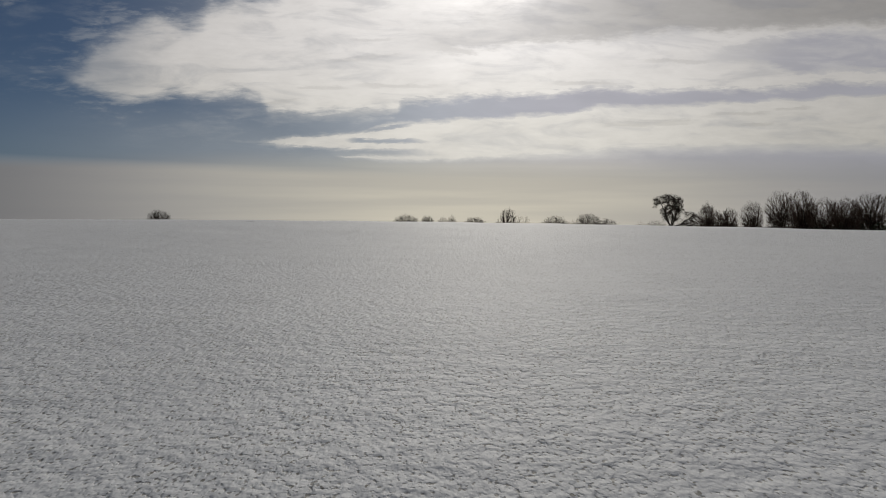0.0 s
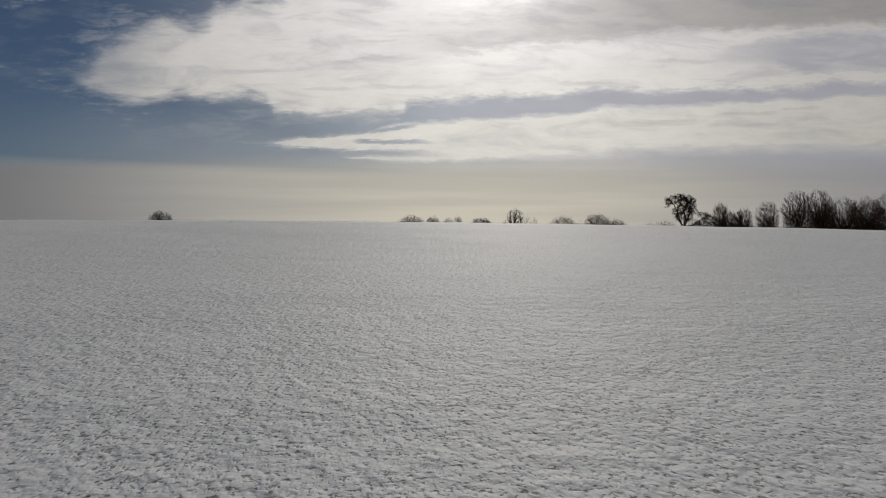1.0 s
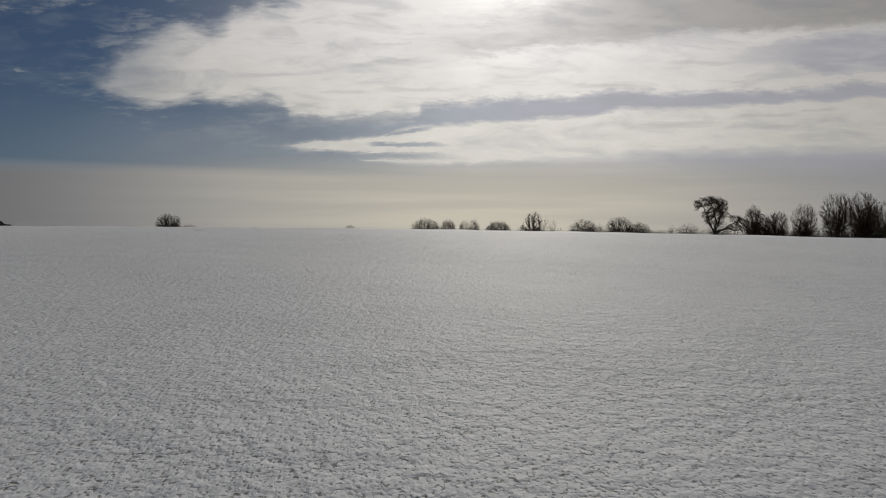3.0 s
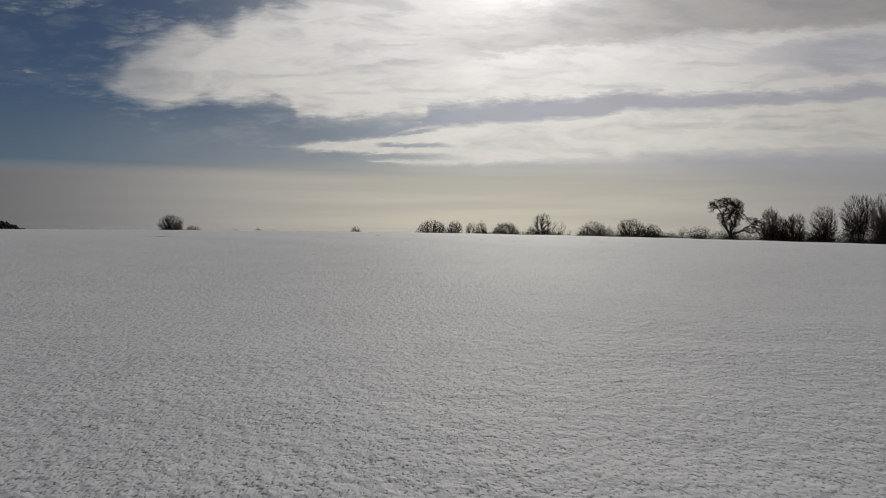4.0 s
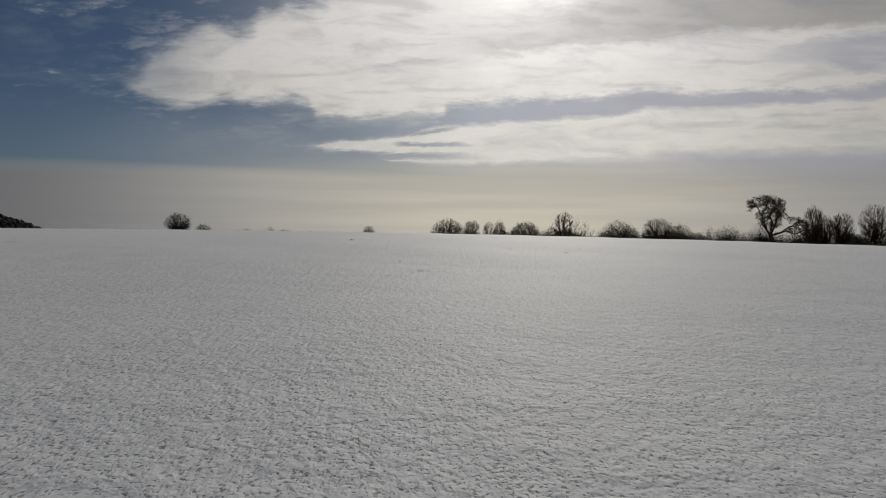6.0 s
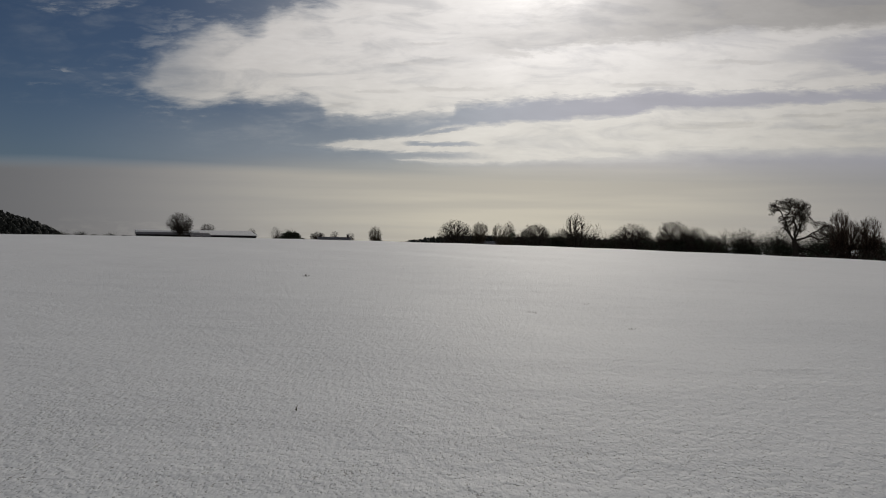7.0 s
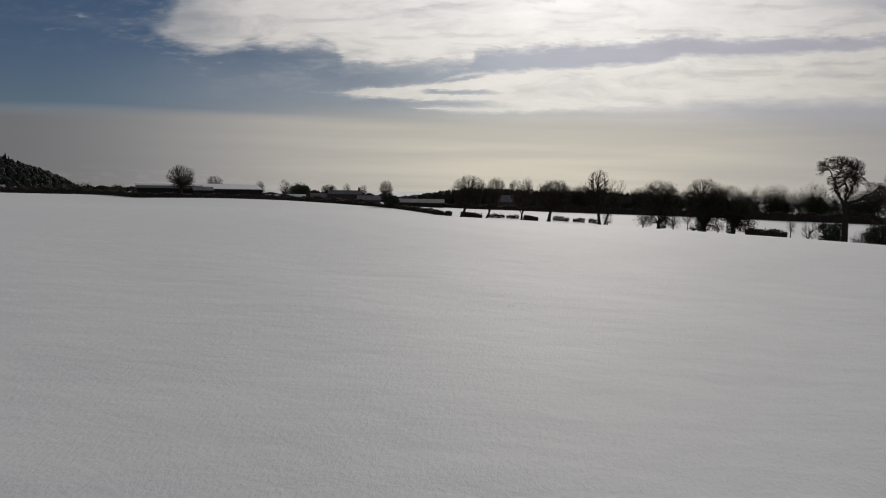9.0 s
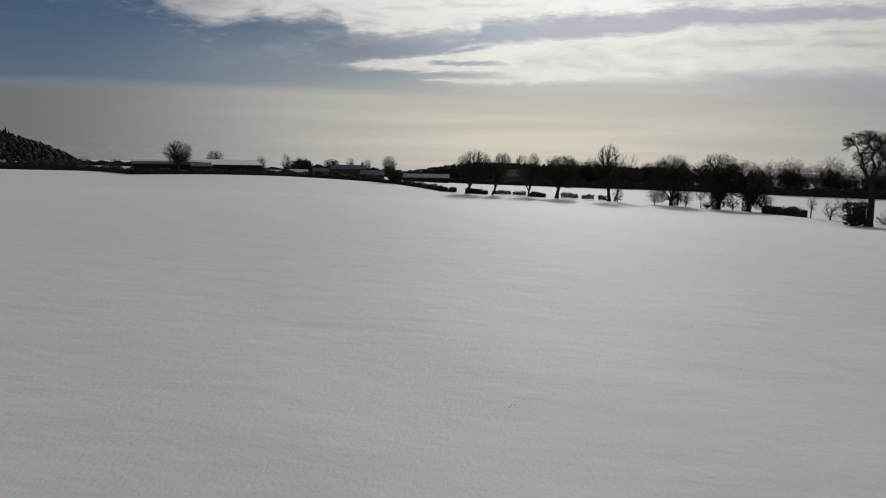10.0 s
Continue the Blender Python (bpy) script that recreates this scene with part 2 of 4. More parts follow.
build_sky()


# ---- materials ----
def material(name, make, rough=0.8, specular=0.3):
    mat = bpy.data.materials.new(name)
    mat.use_nodes = True
    k = Nodes(mat.node_tree)
    p = k.add("ShaderNodeBsdfPrincipled")
    p.inputs["Roughness"].default_value = rough
    p.inputs["Specular IOR Level"].default_value = specular
    k.put(k.add("ShaderNodeOutputMaterial").inputs["Surface"], p.outputs[0])
    make(k, p)
    return mat


def bump(k, height, distance, strength=1.0, under=None):
    n = k.add("ShaderNodeBump")
    n.inputs["Strength"].default_value, n.inputs["Distance"].default_value = strength, distance
    k.put(n.inputs["Height"], height)
    if under:
        k.put(n.inputs["Normal"], under)
    return n.outputs[0]


def snow_field(k, p):
    pos = k.add("ShaderNodeNewGeometry").outputs["Position"]
    y = k.split(pos)[1]
    # thin, clod-broken snow over the ploughed start of the field, deeper and smoother towards the brow
    patch = k.noise(pos, 0.45, 3.0)
    small_patch = k.noise(k.mapped(pos, (1, 1, 1), (2.7, 8.1, 0)), 2.6, 3.0)
    depth = k.math("ADD", y, k.math("MULTIPLY", k.math("SUBTRACT", patch, 0.5), 16.0))
    amount = k.smooth(depth, 18.0, 66.0, 1.0, 0.25)
    rows = k.mapped(pos, (1, 0.66, 1))
    lumps = k.noise(rows, 18.0, 3.0, 0.5)
    drift = k.noise(k.mapped(pos, (0.6, 1.2, 1)), 0.9, 3.0)
    clods = k.noise(k.mapped(rows, (1, 1, 1), (0.7, 4.1, 0)), 52.0, 1.0, 0.4)
    pits = k.noise(k.mapped(rows, (1, 1, 1), (5.2, 1.1, 0)), 96.0, 1.0, 0.4)
    grit = k.noise(pos, 300.0, 2.0)
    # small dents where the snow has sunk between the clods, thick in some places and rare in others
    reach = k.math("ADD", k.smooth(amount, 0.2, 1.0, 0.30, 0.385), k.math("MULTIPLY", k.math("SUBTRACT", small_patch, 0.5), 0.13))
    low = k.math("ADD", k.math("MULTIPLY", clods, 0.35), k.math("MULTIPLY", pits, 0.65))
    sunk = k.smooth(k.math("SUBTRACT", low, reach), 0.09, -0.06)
    n = bump(k, drift, 0.04)
    n = bump(k, k.math("MULTIPLY", lumps, amount), 0.020, 1.0, n)
    n = bump(k, k.math("MULTIPLY", clods, amount), 0.0065, 1.0, n)
    n = bump(k, k.math("SUBTRACT", 1.0, sunk), 0.0022, 1.0, n)
    n = bump(k, grit, 0.0004, 1.0, n)
    k.put(p.inputs["Normal"], n)
    # soil and dead blades in the deepest dents, with the dents' shade painted in
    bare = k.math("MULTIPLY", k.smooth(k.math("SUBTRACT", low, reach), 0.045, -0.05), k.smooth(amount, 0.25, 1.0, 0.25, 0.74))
    # deep snow is whiter; its paler tone also paints grazing brightness towards the brow
    thin = k.mix(k.noise(pos, 1.7, 4.0), (0.600, 0.618, 0.634), (0.680, 0.698, 0.714))
    deep = k.mix(k.noise(pos, 0.8, 4.0), (0.628, 0.640, 0.655), (0.688, 0.70, 0.715))
    snow = k.mix(k.smooth(amount, 0.85, 0.3), thin, deep)
    # single clods and dead leaves, far apart
    crumb = k.noise(k.mapped(rows, (1, 1, 1), (9.4, 3.3, 0)), 46.0, 1.0, 0.5)
    crumb = k.math("MULTIPLY", k.smooth(crumb, 0.285, 0.24), k.smooth(amount, 0.3, 0.9, 0.0, 0.85))
    bare = k.math("MAXIMUM", bare, crumb)
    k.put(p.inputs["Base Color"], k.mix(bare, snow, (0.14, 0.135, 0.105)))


def snow_plain(bare):
    """Thin roof snow: the roofing shows through where it has slid or melted."""
    def make(k, p):
        pos = k.add("ShaderNodeNewGeometry").outputs["Position"]
        snow = k.mix(k.noise(pos, 1.3, 4.0), (0.66, 0.66, 0.67), (0.78, 0.78, 0.78))
        slid = k.smooth(k.noise(k.mapped(pos, (1, 1, 0.4)), 5.0, 6.0, 0.7), 0.75 - bare * 0.5, 1.0 - bare * 0.5)
        k.put(p.inputs["Base Color"], k.mix(slid, snow, (0.09, 0.09, 0.10)))
        k.put(p.inputs["Normal"], bump(k, k.noise(pos, 6.0, 4.0), 0.04))
    return make


def grained(dark, light, scale, depth=0.01, stretch=(1, 1, 1)):
    def make(k, p):
        pos = k.mapped(k.add("ShaderNodeNewGeometry").outputs["Position"], stretch)
        rnd = k.add("ShaderNodeObjectInfo").outputs["Random"]
        f = k.math("ADD", k.math("MULTIPLY", k.noise(pos, scale, 5.0), 0.8), k.math("MULTIPLY", rnd, 0.2))
        k.put(p.inputs["Base Color"], k.mix(f, dark, light))
        k.put(p.inputs["Normal"], bump(k, k.noise(pos, scale * 3, 4.0), depth))
    return make


def dusted(dark, light, scale, cover):
    """Evergreen foliage with snow lying on the faces that look up."""
    def make(k, p):
        geo = k.add("ShaderNodeNewGeometry")
        pos = geo.outputs["Position"]
        up = k.split(geo.outputs["Normal"])[2]
        leaf = k.mix(k.noise(pos, scale, 5.0), dark, light)
        lie = k.math("MULTIPLY", k.smooth(up, 0.45, 0.95), k.smooth(k.noise(pos, scale * 1.7, 4.0), 0.5, 0.66))
        k.put(p.inputs["Base Color"], k.mix(k.math("MULTIPLY", lie, cover), leaf, (0.62, 0.64, 0.68)))
        k.put(p.inputs["Normal"], bump(k, k.noise(pos, scale * 4, 4.0), 0.2))
    return make


SNOW = material("field_snow", snow_field, 0.78, 0.58)
ROOF_SNOW = material("roof_snow", snow_plain(0.45), 0.7, 0.15)
THIN_SNOW = material("thin_roof_snow", snow_plain(1.05), 0.7, 0.15)
BARK = material("bark", grained((0.014, 0.012, 0.011), (0.045, 0.038, 0.031), 4.0, 0.03, (3, 3, 0.6)), 0.9, 0.1)
TWIG = material("twigs", grained((0.022, 0.018, 0.015), (0.062, 0.049, 0.038), 2.0), 0.9, 0.1)
WILLOW = material("pale_twigs", grained((0.045, 0.036, 0.026), (0.10, 0.08, 0.055), 2.0), 0.9, 0.1)
RUSSET = material("russet_twigs", grained((0.040, 0.027, 0.021), (0.095, 0.064, 0.048), 2.0), 0.9, 0.1)
IVY = material("ivy", grained((0.012, 0.018, 0.010), (0.04, 0.055, 0.028), 5.0), 0.6, 0.25)
HEDGE = material("hedge_twigs", grained((0.013, 0.011, 0.010), (0.040, 0.033, 0.026), 5.0, 0.05), 0.9, 0.1)
CONIFER = material("conifer_needles", dusted((0.008, 0.010, 0.009), (0.022, 0.027, 0.021), 0.5, 0.1), 0.85, 0.15)
HILLWOOD = material("hill_wood", dusted((0.009, 0.011, 0.010), (0.028, 0.031, 0.026), 0.35, 0.16), 0.85, 0.15)
BOARDS = material("black_boards", grained((0.010, 0.010, 0.010), (0.030, 0.028, 0.026), 3.0, 0.01, (4, 4, 0.3)), 0.95, 0.04)
SHEET = material("roof_sheet", grained((0.09, 0.09, 0.10), (0.18, 0.18, 0.19), 2.0, 0.01), 0.6, 0.3)
BRICK = material("dark_brick", grained((0.03, 0.026, 0.026), (0.075, 0.058, 0.055), 6.0, 0.01), 0.85, 0.2)
SLATE = material("slate", grained((0.035, 0.037, 0.045), (0.08, 0.08, 0.095), 4.0, 0.01), 0.6, 0.35)
STALK = material("dead_grass", grained((0.03, 0.028, 0.016), (0.10, 0.085, 0.045), 20.0, 0.001), 0.8, 0.2)


# ---- mesh helpers ----
def thing(name, label, category, where=(0, 0, 0), turn=0.0, group="", kind=""):
    ob = new(name)
    ob.empty_display_size = 0.2
    ob.matrix_basis = pose(*where, 0, 0, turn)
    return tagged(ob, label, category, group, kind)


def mesh_of(name, verts, faces, mat, smooth=True):
    """A mesh from an array of corners and an array of faces with the same number of corners each."""
    verts, faces = np.asarray(verts, np.float32), np.asarray(faces, np.int32)
    me = bpy.data.meshes.new(name)
    n, c = faces.shape
    me.vertices.add(len(verts))
    me.vertices.foreach_set("co", verts.ravel())
    me.loops.add(n * c)
    me.loops.foreach_set("vertex_index", faces.ravel())
    me.polygons.add(n)
    me.polygons.foreach_set("loop_start", np.arange(0, n * c, c, dtype=np.int32))
    me.polygons.foreach_set("loop_total", np.full(n, c, np.int32))
    me.update(calc_edges=True)
    me.validate()
    me.polygons.foreach_set("use_smooth", np.full(len(me.polygons), smooth))
    me.materials.append(mat)
    return me


def child(name, me, parent, label=""):
    ob = new(name, me)
    ob.parent = parent
    return tagged(ob, label)


def part(name, bm, mat, parent, label=""):
    me = bpy.data.meshes.new(name)
    bm.to_mesh(me)
    bm.free()
    me.materials.append(mat)
    return child(name, me, parent, label)


def tubes(segs, sides=3):
    """Corners and four-sided faces of tapered tubes: rows of start, end, start radius, end radius."""
    s = np.asarray(segs, np.float64)
    a, b, ra, rb = s[:, 0:3], s[:, 3:6], s[:, 6], s[:, 7]
    d = b - a
    d /= np.maximum(np.linalg.norm(d, axis=1), 1e-6)[:, None]
    ref = np.where(np.abs(d[:, 2:3]) > 0.8, np.array([[1.0, 0, 0]]), np.array([[0, 0, 1.0]]))
    e = np.cross(d, ref)
    e /= np.linalg.norm(e, axis=1)[:, None]
    g = np.cross(d, e)
    rings = []
    for c, r in ((a, ra), (b, rb)):
        for i in range(sides):
            w = 2 * math.pi * i / sides
            rings.append(c + (e * math.cos(w) + g * math.sin(w)) * r[:, None])
    verts = np.stack(rings, 1).reshape(-1, 3)
    base = np.arange(len(s))[:, None] * 2 * sides
    faces = [np.concatenate([base + i, base + (i + 1) % sides, base + sides + (i + 1) % sides, base + sides + i], 1) for i in range(sides)]
    return verts, np.concatenate(faces)


def ribbons(rng, segs):
    """Corners and faces of fine twigs, tapered slivers each turned its own way: rows as for tubes."""
    s = np.asarray(segs, np.float64)
    a, b = s[:, 0:3], s[:, 3:6]
    e = np.cross(b - a, rng.normal(size=a.shape))
    e /= np.maximum(np.linalg.norm(e, axis=1), 1e-6)[:, None]
    verts = np.stack([a - e * s[:, 6:7], a + e * s[:, 6:7], b + e * s[:, 7:8], b - e * s[:, 7:8]], 1).reshape(-1, 3)
    return verts, np.arange(4 * len(s)).reshape(-1, 4)


def leaves(rng, centres, size):
    """Small folded leaf sprays, four corners each, at the given points."""
    c = np.asarray(centres)
    n = len(c)
    e = rng.normal(size=(n, 3))
    e /= np.linalg.norm(e, axis=1)[:, None]
    g = rng.normal(size=(n, 3))
    g -= (g * e).sum(1)[:, None] * e
    g /= np.linalg.norm(g, axis=1)[:, None]
    s = size * rng.uniform(0.6, 1.3, (n, 1))
    lift = np.cross(e, g) * s * 0.35
    verts = np.stack([c - e * s, c - g * s * 0.6 + lift, c + e * s, c + g * s * 0.6 + lift], 1).reshape(-1, 3)
    return verts, np.arange(4 * n).reshape(n, 4)


# ---- the lie of the land ----
def soft_plus(v, w):
    return w * np.logaddexp(0, v / w)


def ground_z(x, y):
    """Height of the snow: a field that climbs to a brow, then falls away to level farmland; a wooded hill far to one side."""
    x, y = np.asarray(x, float), np.asarray(y, float)
    field = (-0.350 + 0.0510 * y + 0.0059 * x - 0.236 * soft_plus(y - 122.45 + 0.3012 * x + 0.00325 * x * x, 30.3)
             - 0.0553 * soft_plus(x - 35.8, 25) + 0.0085 * soft_plus(-60 - x, 30))
    low = -0.18 - 4.40 * np.tanh((x + 108.5) / 120) - 2.0 * (1 + np.tanh((-x - 250) / 40))
    z = low + soft_plus(field - low, 1.2)
    for h, cx, cy, sx, sy in ((0.45, 57, 193, 14, 16), (2.07, -91, 250, 46, 50), (-1.41, 65, 225, 40, 50), (-2.48, -200, 310, 70, 60)):
        z = z + h * np.exp(-((x - cx) / sx) ** 2 - ((y - cy) / sy) ** 2)
    # a slight hollow on the near side of the brow
    z = z - 0.14 * np.exp(-((y + 0.3012 * x + 0.00325 * x * x - 66) / 11) ** 2 - (x / 60) ** 2)
    # the hill: a steep-sided dome set square to the view along the valley
    along, across = (x + 452) * 0.87 + (y - 433) * 0.5, (y - 433) * 0.87 - (x + 452) * 0.5
    dome = np.clip(1 - (along / 150) ** 2 - (across / 110) ** 2, 0, None)
    z = z + 30.3 * dome ** 0.75
    return z


def gz(x, y):
    return float(ground_z(x, y))


def build_ground():
    def axis(near, step, growth, lo, hi, start=0.0):
        out, p, s = [start], start, step
        while p < hi:
            s = step if p < near else s * growth
            p += s
            out.append(p)
        p, s = start, step
        while p > lo:
            s = step if p > -6 else s * growth
            p -= s
            out.append(p)
        return np.array(sorted(out))
    xs = axis(6, 0.33, 1.06, -4500, 4500)
    ys = axis(64, 0.3, 1.05, -2500, 4800)
    gx, gy = np.meshgrid(xs, ys)
    z = ground_z(gx, gy)
    z += 0.035 * np.sin(gx * 0.9 + 1.3 * np.sin(gy * 0.31)) * np.sin(gy * 0.55 + 0.7) * np.exp(-np.hypot(gx, gy - 30) / 120)
    n, m = len(xs), len(ys)
    i = np.arange(n * m).reshape(m, n)
    faces = np.stack([i[:-1, :-1], i[:-1, 1:], i[1:, 1:], i[1:, :-1]], -1).reshape(-1, 4)
    ob = new("ground", mesh_of("ground", np.stack([gx, gy, z], -1).reshape(-1, 3), faces, SNOW))
    tagged(ob, "snow-covered ploughed field rolling over a low brow", "snow field", kind="structure")


build_ground()


# ---- bare trees ----
class Grower:
    """Grows one leafless tree into a crown of ellipsoids (x, y, z, rx, rz), in metres from its foot: limbs leave the trunk,
    boughs leave the limbs, sprays the boughs and twigs the sprays, each bending out towards a free place in the crown."""

    def __init__(self, seed, crown, trunk_r, fork, lean=(0, 0), limbs=6, points=800, up=0.10, wiggle=0.15, reach=0.5, arc=0.12,
                 twigs=3, twig_len=0.6, twig_r=0.037, sweep=0.1, arms=(), gaps=0.12, limb_r=0.42, bent=1):
        self.r, self.rng = random.Random(seed), np.random.default_rng(seed)
        self.crown = np.array(crown, float)
        w = self.crown[:, 3] ** 2 * self.crown[:, 4]
        self.share, self.gaps = w / w.sum(), gaps
        self.phase = self.rng.uniform(0, 6.28, 6)
        low = crown[int(w.argmax())]
        self.root = np.array([low[0] * 0.7, low[1], max(fork * 0.8, low[2] - low[4] * 0.9)])
        r = self.r
        # the trunk
        n = max(4, int(fork / 0.7))
        f = np.linspace(0, 1, n + 1)
        wander = np.cumsum(self.rng.normal(size=(n + 1, 2)) * trunk_r * 0.10, 0)
        wander -= wander[0]
        stem = np.column_stack([lean[0] * f ** 1.3 + wander[:, 0], lean[1] * f + wander[:, 1], -0.3 + (fork + 0.3) * f])
        flare = trunk_r * (1.0 - 0.22 * f) + trunk_r * 0.5 * np.exp(-f * fork / 0.5)
        segs = [np.column_stack([stem[:-1], stem[1:], flare[:-1], flare[1:]])]
        nodes, ways, rads = [], [], []
        # limbs: the drawn ones first, then a fan that fills the crown
        routes = [[stem[-1]] + [np.array(p, float) for p in way] for way in arms]
        order = sorted(range(len(crown)), key=lambda i: -w[i])
        for i in range(limbs):
            c = crown[order[i]] if i < len(crown) else r.choices(crown, list(w))[0]
            a, h = 2 * math.pi * (i * 0.618 + r.uniform(-0.1, 0.1)), r.uniform(-0.3, 0.55)
            goal = np.array((c[0] + c[3] * reach * math.cos(a), c[1] + c[3] * reach * math.sin(a), c[2] + c[4] * h))
            foot = stem[-1] if r.random() < 0.65 else stem[-2]
            mid = foot * 0.5 + goal * 0.5
            gap = np.linalg.norm(goal - foot)
            mid = mid + self.rng.normal(size=3) * gap * wiggle * 0.4
            mid[2] += gap * arc
            routes.append([foot, mid, goal])
        for j, route in enumerate(routes):
            pts = self.flow(route, 0.45, wiggle)
            fade = np.linspace(1.0, 0.30, len(pts))
            rad = trunk_r * limb_r * r.uniform(0.75, 1.05) * fade
            segs.append(np.column_stack([pts[:-1], pts[1:], rad[:-1], rad[1:]]))
            keep = slice(max(1, len(pts) // 5), None)
            way = np.gradient(pts, axis=0)
            nodes.append(pts[keep])
            ways.append(way[keep] / np.maximum(np.linalg.norm(way[keep], axis=1), 1e-6)[:, None])
            rads.append(rad[keep])
        self.nodes, self.ways, self.rads = np.concatenate(nodes), np.concatenate(ways), np.concatenate(rads)
        size = float(np.mean(self.crown[:, 3]))
        boughs = self.level(max(16, int(points * 0.07)), size * 0.75, size * 1.9, 6, wiggle, up, trunk_r * 0.17, 0.45, sweep)
        sprays = self.level(int(points * 0.85), size * 0.34, size * 1.0, 4, wiggle * 1.2, up, max(twig_r * 1.7, trunk_r * 0.055), 0.5, sweep, 0.33)
        fine = self.level(int(points * twigs * 0.55), twig_len * 0.6, twig_len * 2.2, bent, wiggle * 1.4, up, twig_r * 0.75, 0.5, sweep, 0.27)
        thick = np.concatenate(segs + [boughs])
        # lengths run into one another, so that no bend gapes
        run = thick[:, 3:6] - thick[:, 0:3]
        run *= (thick[:, 7] * 0.4 / np.maximum(np.linalg.norm(run, axis=1), 1e-6))[:, None]
        thick[:, 3:6] += run
        self.thick, self.fine, self.twigs = thick, sprays, fine

    def flow(self, route, step, wiggle):
        """A bending line through the points of a route."""
        p = np.array([2 * route[0] - route[1], *route, 2 * route[-1] - route[-2]])
        out = [p[1]]
        for i in range(1, len(p) - 2):
            n = max(2, int(np.linalg.norm(p[i + 1] - p[i]) / step))
            for j in range(1, n + 1):
                t = j / n
                q = 0.5 * (2 * p[i] + (p[i + 1] - p[i - 1]) * t + (2 * p[i - 1] - 5 * p[i] + 4 * p[i + 1] - p[i + 2]) * t * t
                           + (3 * p[i] - p[i - 1] - 3 * p[i + 1] + p[i + 2]) * t ** 3)
                out.append(q + self.rng.normal(size=3) * step * wiggle * 0.55)
        return np.array(out)

    def spread(self, count, skin=0.40):
        """Points through the crown up to its lobed skin, in clumps with gaps between them."""
        g = self.rng
        count = int(count / max(0.3, 1 - self.gaps))
        c = self.crown[g.choice(len(self.crown), count, p=self.share)]
        d = g.normal(size=(count, 3))
        d /= np.linalg.norm(d, axis=1)[:, None]
        a = self.phase
        lobes = 1 + 0.09 * np.sin(d[:, :1] * 6 + a[0]) * np.cos(d[:, 2:] * 7 + d[:, 1:2] * 5 + a[1])
        p = c[:, :3] + d * g.uniform(size=(count, 1)) ** skin * lobes * c[:, [3, 3, 4]]
        fill = np.sin(p[:, 0] * 2.1 + a[2] + 0.8 * np.sin(p[:, 2] * 1.3)) * np.sin(p[:, 1] * 2.1 + a[3]) * 0.7 + np.sin(p[:, 2] * 2.6 + p[:, 0] * 1.1 + a[4]) * 0.6
        p = p[fill + g.normal(size=count) * 0.35 > -1.2 + 2.0 * self.gaps]
        return p[p[:, 2] > 0.25]

    def level(self, count, pull, longest, steps, wiggle, up, radius, taper, sweep, skin=0.40):
        """The next finer growth: each piece leaves the nearest older wood and bends out to its place."""
        g = self.rng
        goal = self.spread(count, skin)
        away = goal - self.root
        away /= np.maximum(np.linalg.norm(away, axis=1), 1e-6)[:, None]
        anchor = goal - away * pull
        anchor[:, 2] -= sweep * pull * 0.6
        size = (self.nodes ** 2).sum(1)
        near = np.concatenate([(size[None] - 2 * block @ self.nodes.T).argmin(1) for block in np.array_split(anchor, len(anchor) // 600 + 1)])
        gap = np.linalg.norm(goal - self.nodes[near], axis=1)
        keep = (gap < longest) & (gap > 0.08)
        near, goal, gap = near[keep], goal[keep], gap[keep][:, None]
        start = self.nodes[near]
        bend = start + (self.ways[near] * 0.55 + (goal - start) / gap * 0.45) * gap * 0.5 + g.normal(size=start.shape) * gap * wiggle * 0.5
        bend[:, 2] += gap[:, 0] * up * 0.4 - gap[:, 0] * sweep * 0.12
        thick = np.minimum(self.rads[near] * 0.75, radius * g.uniform(0.7, 1.3, len(near)))
        segs, last, last_r = [], start, thick
        nodes, ways, rads = [], [], []
        for i in range(1, steps + 1):
            t = i / steps
            p = start * (1 - t) ** 2 + bend * 2 * t * (1 - t) + goal * t * t
            if steps > 2:
                p = p + g.normal(size=p.shape) * gap / steps * wiggle * 0.5
            rad = thick * (1 - (1 - taper) * t)
            segs.append(np.column_stack([last, p, last_r, rad]))
            way = p - last
            nodes.append(p)
            ways.append(way / np.maximum(np.linalg.norm(way, axis=1), 1e-6)[:, None])
            rads.append(rad)
            last, last_r = p, rad
        if steps > 2:
            older = self.rads < radius * 4
            self.nodes = np.concatenate([self.nodes[older], *nodes])
            self.ways = np.concatenate([self.ways[older], *ways])
            self.rads = np.concatenate([self.rads[older], *rads])
        return np.concatenate(segs)


